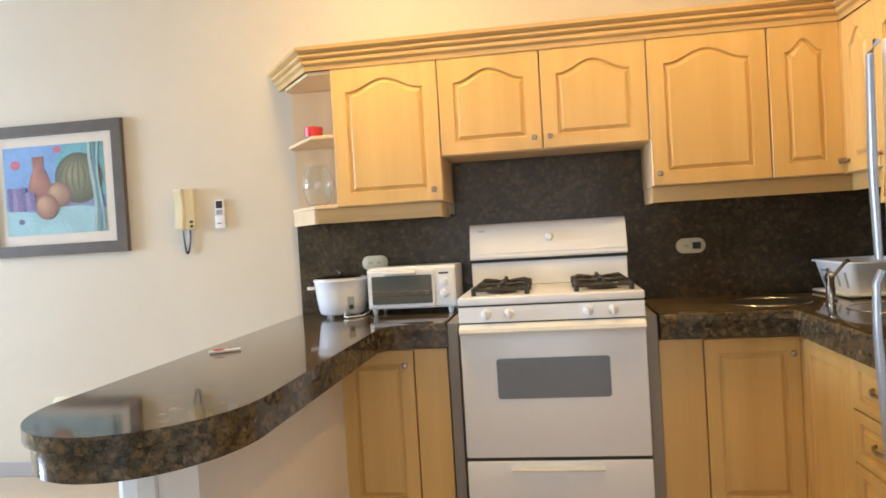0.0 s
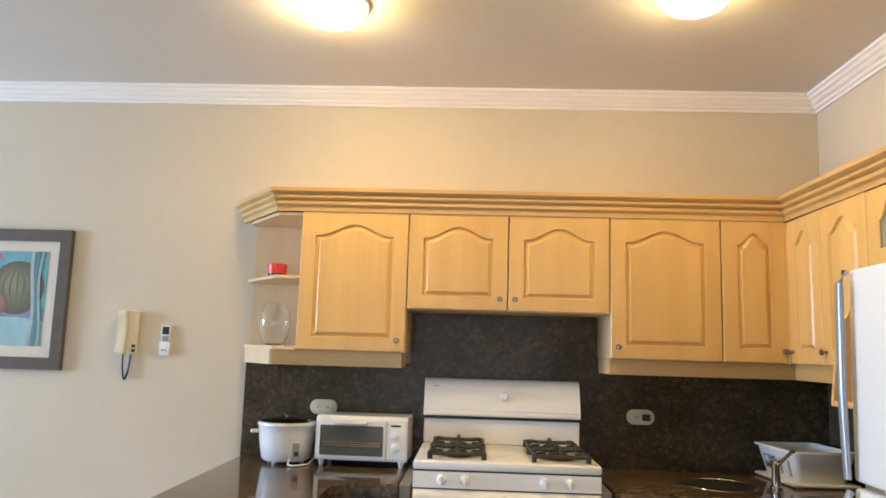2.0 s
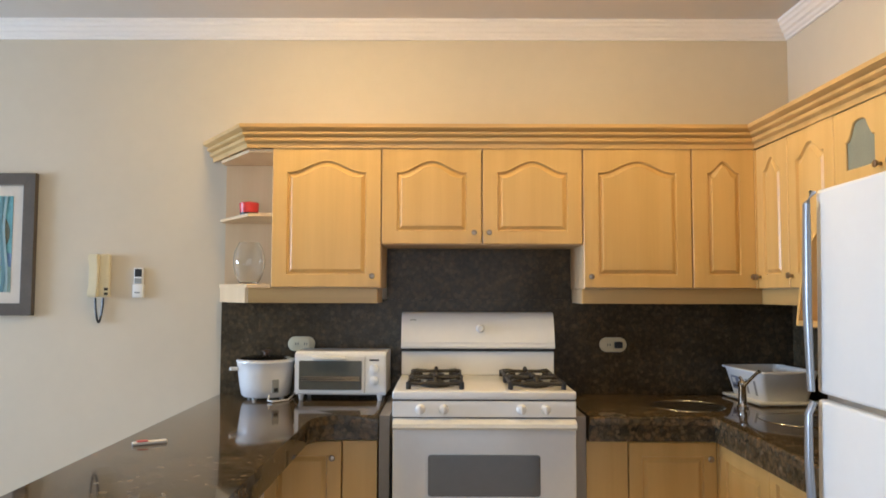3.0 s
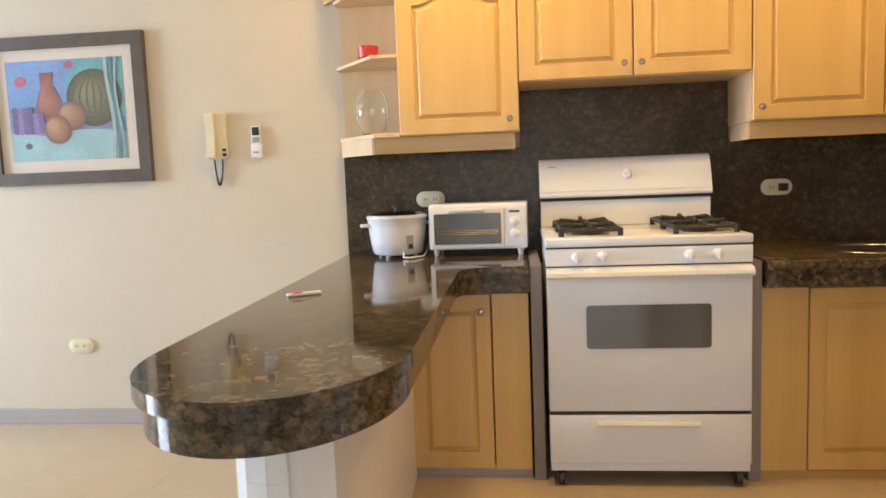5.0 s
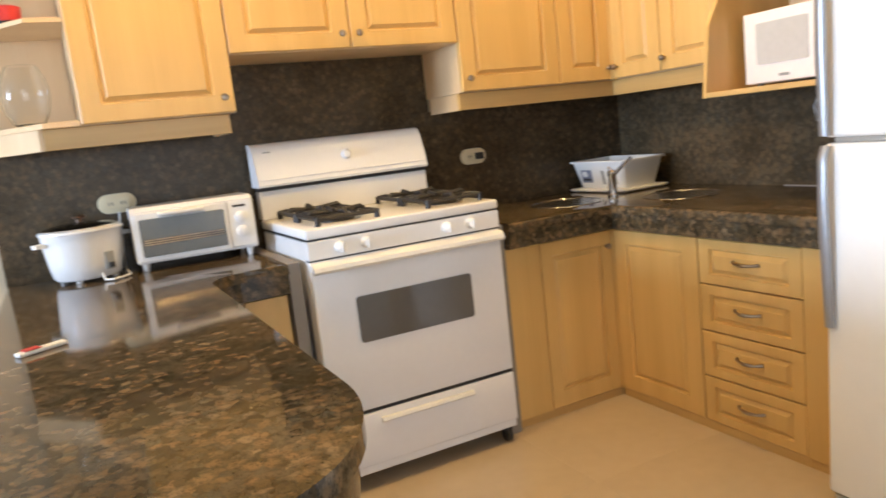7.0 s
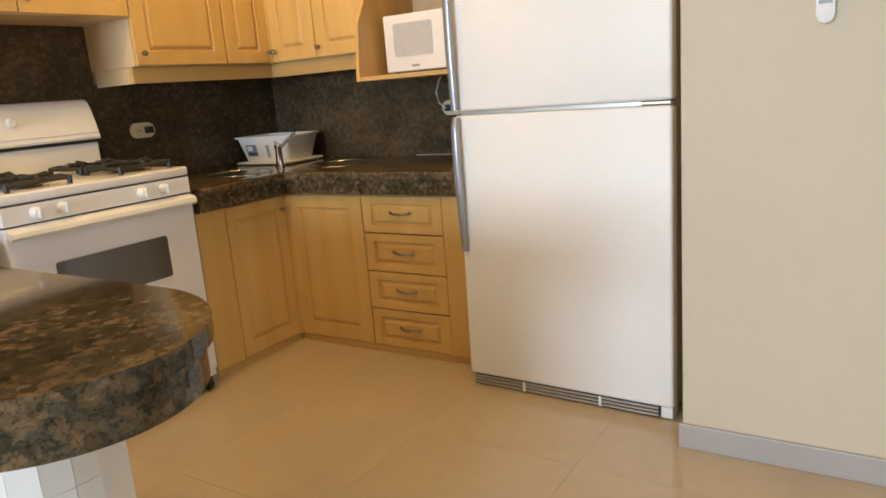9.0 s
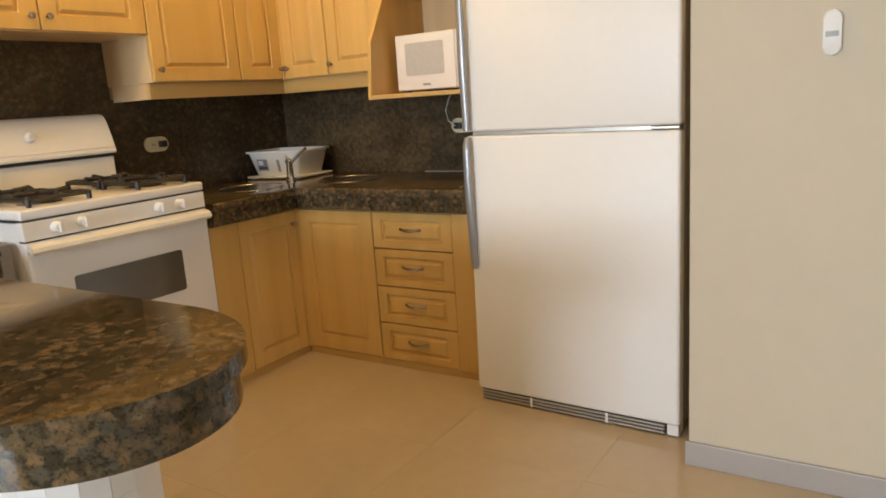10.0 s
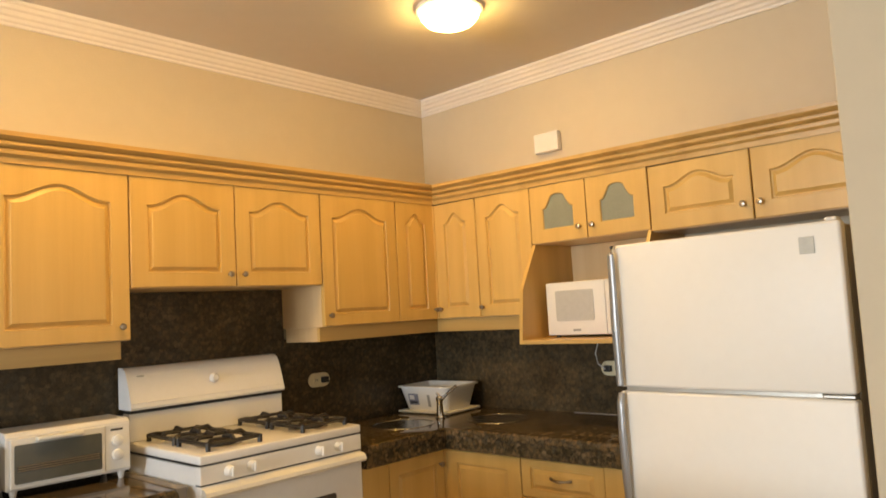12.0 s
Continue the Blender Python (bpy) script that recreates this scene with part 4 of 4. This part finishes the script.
for k in range(4):
    a = radians(45 + 90 * k)
    part("foot", turned(bmesh.new(), [(0.010, 0.0005), (0.012, 0.0085)], 12, (0.085 * math.cos(a), 0.085 * math.sin(a), 0)), M_PLASTIC, r)
cable = swept(bmesh.new(), [(-0.99, 3.47, TOP + 0.03), (-0.985, 3.42, TOP + 0.006), (-0.96, 3.40, TOP + 0.006), (-0.93, 3.42, TOP + 0.006), (-0.90, 3.46, TOP + 0.006), (-0.905, 3.60, TOP + 0.008), (-0.90, 3.69, TOP + 0.06), (-0.89, 3.70, 1.09)], 0.004, 6)
tagged(part("power_cable", cable, M_PLASTIC, None, "", True), "thin white appliance cable on the worktop", "cable")

# ---- toaster oven ----
t = thing("toaster_oven", pose(-0.872, 3.465, TOP, 0, 0, -2), "white toaster oven with a glass door and two dials", "toaster oven")
bm = extruded(bmesh.new(), [(0.0, 0.030), (0.0, 0.215), (0.018, 0.232), (0.215, 0.232), (0.230, 0.218), (0.230, 0.030)], 0.0, 0.435, "yz")
bmesh.ops.bevel(bm, geom=bm.edges[:], offset=0.004, segments=2, affect="EDGES")
part("housing", bm, M_ENAMEL, t, "", True)
d = part("door", boxed(0.012, 0.335, -0.010, -0.001, 0.036, 0.214, 0.004), M_PLASTIC, t, "white framed drop door")
part("door_glass", extruded(bmesh.new(), [(x + 0.174, z + 0.122) for x, z in rounded_poly(0.298, 0.136, 0.006)], -0.0145, -0.0102, "xz"), M_TOASTGLASS, d, "dark glass door pane")
for zz in (0.098, 0.106, 0.114):
    part("rack_wire", swept(bmesh.new(), [(0.035, -0.0165, zz), (0.312, -0.0165, zz)], 0.0015, 6), M_NICKEL, d)
part("door_handle", boxed(0.092, 0.252, -0.040, -0.0105, 0.196, 0.214, 0.007, 3), M_ENAMEL_OLD, d, "ivory door handle", True)
pn = part("control_strip", boxed(0.338, 0.430, -0.006, -0.001, 0.040, 0.214, 0.003), M_PLASTIC, t)
for zz in (0.152, 0.098):
    part("dial", turned(bmesh.new(), [(0.021, -0.0065), (0.020, -0.020), (0.012, -0.024)], 20, (0.382, 0, zz), "y"), M_PLASTIC, pn, "white dial", True)
part("label_bar", boxed(0.358, 0.404, -0.0075, -0.0062, 0.190, 0.198), M_DARK, pn)
for a in (0.028, 0.405):
    for b in (0.022, 0.20):
        part("foot", turned(bmesh.new(), [(0.009, 0.0005), (0.015, 0.0302)], 12, (a, b, 0)), M_PLASTIC, t)

# ---- sockets, switches and wall devices ----


def socket(m, label, plug=None):
    r = thing("socket", m, label, "socket", "sockets")
    part("plate", extruded(bmesh.new(), rounded_poly(0.138, 0.074, 0.036, 8), 0.0, -0.010, "xz", 0.003), M_IVORY, r, "", True)
    part("insert", extruded(bmesh.new(), rounded_poly(0.082, 0.038, 0.004), -0.0102, -0.013, "xz"), M_IVORY, r)
    for x in (-0.022, 0.022):
        if plug and abs(x - plug) < 0.001:
            part("plug", boxed(x - 0.017, x + 0.020, -0.040, -0.0132, -0.016, 0.016, 0.004), M_BLACKP, r, "black plug")
        else:
            for dx in (-0.006, 0.006):
                part("slot", boxed(x + dx - 0.0015, x + dx + 0.0015, -0.0138, -0.0131, -0.006, 0.006), M_DARK, r)


socket(at_north(-0.890, 3.7248, 1.122), "ivory oval socket on the granite backsplash behind the cooker")
socket(at_north(0.702, 3.7248, 1.122), "ivory oval socket with a black plug on the backsplash", 0.022)
socket(at_east(1.6248, 2.465, 1.110), "ivory oval socket on the backsplash beside the fridge", -0.022)
socket(at_north(-2.76, NORTH - 0.0002, 0.42), "ivory double socket low on the cream wall")
cable = swept(bmesh.new(), [(1.575, 2.487, 1.11), (1.55, 2.51, 1.14), (1.555, 2.525, 1.19), (1.58, 2.52, 1.245), (1.595, 2.515, 1.267)], 0.0035, 6)
tagged(part("power_cable", cable, M_PLASTIC, None, "", True), "white cable rising from the socket to the microwave shelf", "cable")

p = thing("door_phone", pose(-1.938, NORTH, 1.356), "old ivory wall intercom handset with a black coiled cord", "intercom")
part("base_plate", boxed(-0.014, 0.046, -0.030, -0.0002, 0.0, 0.222, 0.008, 3), M_IVORY, p, "", True)
hs = extruded(bmesh.new(), [(-0.030, 0.0), (-0.060, 0.002), (-0.066, 0.02), (-0.052, 0.06), (-0.050, 0.16), (-0.064, 0.20), (-0.060, 0.222), (-0.030, 0.225), (-0.024, 0.19), (-0.030, 0.16), (-0.030, 0.06), (-0.024, 0.03)], -0.050, -0.002, "yz")
bmesh.ops.bevel(hs, geom=hs.edges[:], offset=0.004, segments=2, affect="EDGES")
part("handset", hs, M_IVORY, p, "ivory handset", True)
for zz in (0.012, 0.036):
    part("button", boxed(0.024, 0.044, -0.0335, -0.0302, zz, zz + 0.014, 0.002), M_BLACKP, p)
pts = [(-0.026 + 0.040 * i / 60, -0.018, -0.002 - 0.125 * math.sin(math.pi * i / 60) ** 0.55) for i in range(61)]
part("coiled_cord", swept(bmesh.new(), pts, [0.0050 + 0.0014 * (i % 2) for i in range(61)], 8), M_BLACKP, p, "black coiled cord", True)

p = thing("air_conditioner_remote", pose(-1.744, NORTH, 1.355), "white remote control in a wall holder with a dark display", "remote control")
part("holder", boxed(-0.028, 0.028, -0.024, -0.0002, 0.0, 0.070, 0.004), M_PLASTIC, p, "", True)
rc = part("remote", boxed(-0.024, 0.024, -0.0205, -0.002, 0.0705, 0.155, 0.004), M_PLASTIC, p)
part("display", boxed(-0.018, 0.018, -0.0225, -0.0207, 0.108, 0.148), M_BLACKP, rc, "dark display")
part("button_panel", boxed(-0.018, 0.018, -0.0225, -0.0207, 0.074, 0.100), M_GREYP, rc)
part("label_bar", boxed(-0.016, 0.012, -0.0258, -0.0242, 0.022, 0.030), M_GREYP, p)

p = thing("junction_box", at_east(EAST, 2.855, 2.300), "plain white junction box high on the cream wall", "junction box")
part("cover", boxed(0, 0.158, -0.042, -0.004, 0, 0.108, 0.005), M_PLASTIC, p)
part("back_plate", boxed(0.004, 0.154, -0.0038, -0.0003, 0.004, 0.104), M_CROWN, p)

p = thing("wall_remote", at_east(PIER_X, 0.715, 1.298), "white rounded remote control hanging on the pier wall", "remote control")
part("case", extruded(bmesh.new(), [(x, z + 0.060) for x, z in rounded_poly(0.044, 0.120, 0.0215, 8)], -0.0003, -0.022, "xz", 0.004), M_PLASTIC, p, "", True)
part("display", boxed(-0.016, 0.016, -0.0235, -0.0222, 0.050, 0.064), M_GREYP, p, "small grey display")
p = thing("wall_switch", at_east(PIER_X, 0.505, 1.335), "white wall switch plate on the pier wall", "switch")
part("plate", extruded(bmesh.new(), rounded_poly(0.078, 0.118, 0.012), -0.0003, -0.009, "xz", 0.003), M_PLASTIC, p, "", True)
part("rocker", boxed(-0.016, 0.016, -0.013, -0.0092, -0.026, 0.026, 0.002), M_PLASTIC, p)

# ---- on the open shelf and the bar ----
p = thing("candle_jar", pose(-1.132, 3.575, 1.757), "short red candle in a dark-footed glass on the shelf", "candle")
part("wax", turned(bmesh.new(), [(0.045, 0.022), (0.048, 0.068), (0.042, 0.072)], 28), M_RED, p, "", True)
part("foot_cup", turned(bmesh.new(), [(0.040, 0.0004), (0.045, 0.0218)], 28), M_BLACKP, p, "dark base", True)

p = thing("glass_vase", pose(-1.122, 3.555, 1.424), "clear egg-shaped glass vase on the lower shelf", "vase")
outer = [(0.034, 0.0005), (0.046, 0.006), (0.064, 0.040), (0.075, 0.085), (0.0765, 0.120), (0.070, 0.160), (0.056, 0.192), (0.048, 0.206)]
inner = [(0.046, 0.205), (0.054, 0.191), (0.068, 0.159), (0.0742, 0.120), (0.0726, 0.086), (0.062, 0.042), (0.043, 0.012), (0.010, 0.009)]
part("bowl", turned(bmesh.new(), outer + inner, 36), M_GLASS, p, "", True)

p = thing("paper_stick", pose(-1.160, 2.49, TOP, 0, 0, 30), "small white folded packet with a red end on the bar", "packet")
part("paper", boxed(-0.055, 0.055, -0.013, 0.013, 0.0005, 0.010, 0.003), M_PLASTIC, p)
part("red_end", boxed(-0.040, -0.005, -0.012, 0.014, 0.0102, 0.013, 0.001), M_RED, p)

# ---- sink corner ----
p = thing("dish_rack", pose(1.403, 3.508, TOP, 0, 0, -86), "white plastic dish rack on a tray in the worktop corner", "dish rack")
tray = part("tray", boxed(-0.192, 0.192, -0.150, 0.150, 0.004, 0.018, 0.006, 2), M_PLASTIC, p)
for a in (-0.16, 0.16):
    for b in (-0.12, 0.12):
        part("tray_foot", boxed(a - 0.012, a + 0.012, b - 0.012, b + 0.012, 0.0004, 0.0038), M_PLASTIC, tray)


def basket(w0, d0, w1, d1, z0, z1, th):
    """A flared bin: outer and inner walls, a rolled rim and a floor."""
    bm = bmesh.new()
    def ring(w, d, z):
        return [bm.verts.new((x, y, z)) for x, y in rounded_poly(w, d, 0.03, 4)]
    rs = [ring(w0, d0, z0), ring(w1, d1, z1), ring(w1 + 0.024, d1 + 0.024, z1 + 0.001), ring(w1 + 0.024, d1 + 0.024, z1 + 0.010), ring(w1 - th, d1 - th, z1 + 0.010), ring(w0 - th, d0 - th, z0 + 0.006)]
    n = len(rs[0])
    for p_, q_ in zip(rs, rs[1:]):
        for i in range(n):
            bm.faces.new((p_[i], p_[(i + 1) % n], q_[(i + 1) % n], q_[i]))
    bm.faces.new(rs[0])
    bm.faces.new(rs[-1])
    bmesh.ops.recalc_face_normals(bm, faces=bm.faces[:])
    return bm


bk = part("basket", basket(0.30, 0.23, 0.362, 0.285, 0.0185, 0.146, 0.010), M_PLASTIC, p, "", True)


def rack_face(z):
    """How far the sloping side of the basket stands out at a height, as a share of its flare."""
    return (z - 0.0185) / 0.1275


def wall_strip(u0, u1, z0, z1, proud):
    """A thin strip lying on the sloping long side of the basket."""
    bm = bmesh.new()
    pts = []
    for z in (z0, z1):
        out = 0.115 + 0.0275 * rack_face(z)
        for d in (out - 0.001, out + proud):
            pts.append([bm.verts.new((u, -d, z)) for u in (u0, u1)])
    ring = (pts[0], pts[1], pts[3], pts[2])
    for p_, q_ in zip(ring, ring[1:] + ring[:1]):
        bm.faces.new((p_[0], p_[1], q_[1], q_[0]))
    for i in (0, 1):
        bm.faces.new([q_[i] for q_ in ring])
    bmesh.ops.recalc_face_normals(bm, faces=bm.faces[:])
    return bm


part("sticker", wall_strip(-0.118, -0.045, 0.048, 0.112, 0.0010), M_LABEL, bk, "blue-grey printed sticker")
part("sticker_band", wall_strip(-0.110, -0.053, 0.058, 0.068, 0.0016), M_BLACKP, bk)
part("sticker_panel", wall_strip(-0.110, -0.075, 0.078, 0.104, 0.0016), M_PLASTIC, bk)
# no holes are cut: grey strips give the dark inside of the drain slots
for u in (0.022, 0.100):
    part("slot", wall_strip(u, u + 0.020, 0.040, 0.108, 0.0006), M_GREYP, bk, "grey strip painted in for a shaded drain slot")

p = thing("kitchen_tap", pose(1.185, 3.295, TOP), "chrome mixer tap with a raised lever spout", "tap")
part("body", turned(bmesh.new(), [(0.026, 0.0004), (0.026, 0.008), (0.020, 0.014), (0.017, 0.090), (0.020, 0.095), (0.020, 0.114), (0.012, 0.121)], 22), M_CHROME, p, "", True)
part("spout", swept(bmesh.new(), [(0.004, -0.012, 0.100), (0.016, -0.044, 0.130), (0.032, -0.082, 0.164), (0.038, -0.094, 0.172)], [0.009, 0.008, 0.007, 0.009], 10), M_CHROME, p, "", True)
part("lever", swept(bmesh.new(), [(0.0, 0.0, 0.119), (-0.002, 0.008, 0.128), (-0.004, 0.018, 0.134)], [0.007, 0.006, 0.007], 8), M_CHROME, p, "", True)

# ---- painting ----
PX0, PX1, PZ0, PZ1 = -3.15, -2.287, 1.262, 2.000
p = thing("framed_painting", pose(0, NORTH, 0), "still-life painting of fruit and a jug in a dark grey-brown frame", "painting")
FB = 0.062
for a in ([(PX0, PZ0), (PX1, PZ0), (PX1 - FB, PZ0 + FB), (PX0 + FB, PZ0 + FB)], [(PX0, PZ1), (PX1, PZ1), (PX1 - FB, PZ1 - FB), (PX0 + FB, PZ1 - FB)],
          [(PX0, PZ0), (PX0, PZ1), (PX0 + FB, PZ1 - FB), (PX0 + FB, PZ0 + FB)], [(PX1, PZ0), (PX1, PZ1), (PX1 - FB, PZ1 - FB), (PX1 - FB, PZ0 + FB)]):
    part("frame_bar", extruded(bmesh.new(), a, -0.0005, -0.032, "xz", 0.0015), M_FRAME, p)
part("mount", boxed(PX0 + 0.055, PX1 - 0.055, -0.014, -0.001, PZ0 + 0.055, PZ1 - 0.055), M_MAT, p, "pale mount board")
AX0, AX1, AZ0, AZ1 = -3.030, -2.408, 1.382, 1.882


def paint(name, color, vary=0.18, scale=16):
    return material("paint_" + name, color, 0.6, vary=vary, scale=scale, bump=0.12, bump_scale=150)


def daub(name, pts, layer, mat):
    """A flat area of paint, given in parts of the picture's width and height."""
    q = [(AX0 + (AX1 - AX0) * u, AZ0 + (AZ1 - AZ0) * v) for u, v in pts]
    part(name, extruded(bmesh.new(), q, -0.014 - 0.0006 * layer + 0.0004, -0.0146 - 0.0006 * layer, "xz"), mat, p)


def oval(cu, cv, ru, rv, n=28, a0=0.0, a1=360.0):
    return [(cu + ru * math.cos(radians(a0 + (a1 - a0) * i / n)), cv + rv * math.sin(radians(a0 + (a1 - a0) * i / n))) for i in range(n)]


daub("blue_ground", [(0, 0), (1, 0), (1, 1), (0, 1)], 1, paint("blue", (0.17, 0.29, 0.50), 0.25, 5))
daub("teal_ground", [(0.5, 0.5), (1, 0.4), (1, 1), (0.62, 1), (0.52, 0.8)], 2, paint("teal", (0.13, 0.33, 0.36), 0.25, 8))
daub("table", [(0, 0), (1, 0), (1, 0.26), (0.6, 0.33), (0.3, 0.25), (0, 0.30)], 2, paint("table", (0.28, 0.44, 0.45), 0.2, 8))
daub("shade", [(0.02, 0.28), (0.5, 0.3), (0.95, 0.30), (0.95, 0.36), (0.4, 0.40), (0.02, 0.52)], 3, paint("shade", (0.20, 0.20, 0.30), 0.25, 8))


def shaded(name, outline, cu, cv, layer, dark, light, steps=6):
    """A painted round body: nested areas stepping from a dark rim to a light centre up and left of it."""
    for k in range(steps):
        f = 1.0 - 0.15 * k
        g = k / (steps - 1)
        mat = paint(name, [x + (y - x) * g for x, y in zip(dark, light)], 0.10, 20)
        daub(name if k == 0 else "brush_layer", [(cu + (u - cu) * f - 0.010 * k, cv + (v - cv) * f + 0.010 * k) for u, v in outline], layer + 0.12 * k, mat)


shaded("jug", [(0.26, 0.42), (0.44, 0.42), (0.47, 0.55), (0.44, 0.66), (0.395, 0.76), (0.41, 0.88), (0.29, 0.88), (0.305, 0.76), (0.27, 0.66), (0.24, 0.55)], 0.36, 0.58, 4, (0.24, 0.095, 0.065), (0.40, 0.17, 0.105))
shaded("melon", oval(0.745, 0.61, 0.235, 0.285, 36), 0.745, 0.61, 4, (0.10, 0.10, 0.055), (0.23, 0.215, 0.115))
RIBS = paint("melon_rib", (0.12, 0.12, 0.06))
for k in range(-3, 4):
    a = 0.05 * k
    side = [0.745 + a * 0.3 + a * 0.95 * math.sin(math.pi * j / 14) for j in range(15)]
    wide = [0.007 * math.sin(math.pi * j / 14) + 0.001 for j in range(15)]
    rise = [0.37 + 0.48 * j / 14 for j in range(15)]
    daub("melon_rib", [(c - w, v) for c, w, v in zip(side, wide, rise)] + [(c + w, v) for c, w, v in zip(side, wide, rise)][::-1], 5, RIBS)
shaded("peach", oval(0.545, 0.44, 0.125, 0.145), 0.545, 0.44, 5.5, (0.20, 0.105, 0.07), (0.44, 0.27, 0.15))
shaded("peach", oval(0.415, 0.31, 0.115, 0.145), 0.415, 0.31, 6.5, (0.22, 0.10, 0.06), (0.48, 0.27, 0.14))
GRAPES = [paint("grape", (0.13, 0.10, 0.20)), paint("grape_light", (0.24, 0.18, 0.33)), paint("grape_mid", (0.17, 0.12, 0.24))]
for i in range(28):
    daub("grape", oval(0.05 + 0.045 * (i % 6) + 0.012 * random.random(), 0.30 + 0.050 * (i // 6) + 0.012 * random.random(), 0.028, 0.034, 12), 4.2 + 0.14 * i, GRAPES[(i * 7) % 3])
RED = paint("red", (0.46, 0.11, 0.13))
daub("red_spot", oval(0.12, 0.80, 0.048, 0.052, 16), 3, RED)
daub("red_spot", oval(0.55, 0.945, 0.04, 0.034, 16), 3, RED)
daub("dark_berry", oval(0.15, 0.155, 0.03, 0.032, 14), 3, GRAPES[0])
for k, (u0, w) in enumerate(((0.865, 0.030), (0.905, 0.030), (0.940, 0.022))):
    pts = [(u0 + 0.020 * math.sin(5.2 * j / 14 + 0.5 * k), j / 14) for j in range(15)]
    daub("drape_fold", pts + [(u + w, v) for u, v in pts[::-1]], 6 + k, paint("drape", ((0.33, 0.42, 0.40), (0.11, 0.22, 0.24), (0.28, 0.38, 0.38))[k]))

# ---- floor tiles ----
TS = 0.60
tile_mesh = bpy.data.meshes.new("tile")
bm = boxed(-TS / 2 + 0.0004, TS / 2 - 0.0004, -TS / 2 + 0.0004, TS / 2 - 0.0004, -0.0011, 0.0, 0.0003, 1)
bm.to_mesh(tile_mesh)
bm.free()
tile_mesh.materials.append(M_TILE)
floor_ob = bpy.data.objects["floor"]
nx, ny = int((FAR_EAST - WEST) / TS) + 1, int((NORTH - SOUTH) / TS) + 1
for i in range(nx):
    for j in range(ny):
        ob = new("tile", tile_mesh)
        ob.parent = floor_ob
        ob.location = (WEST + TS * (i + 0.5), NORTH - TS * (j + 0.5), 0)
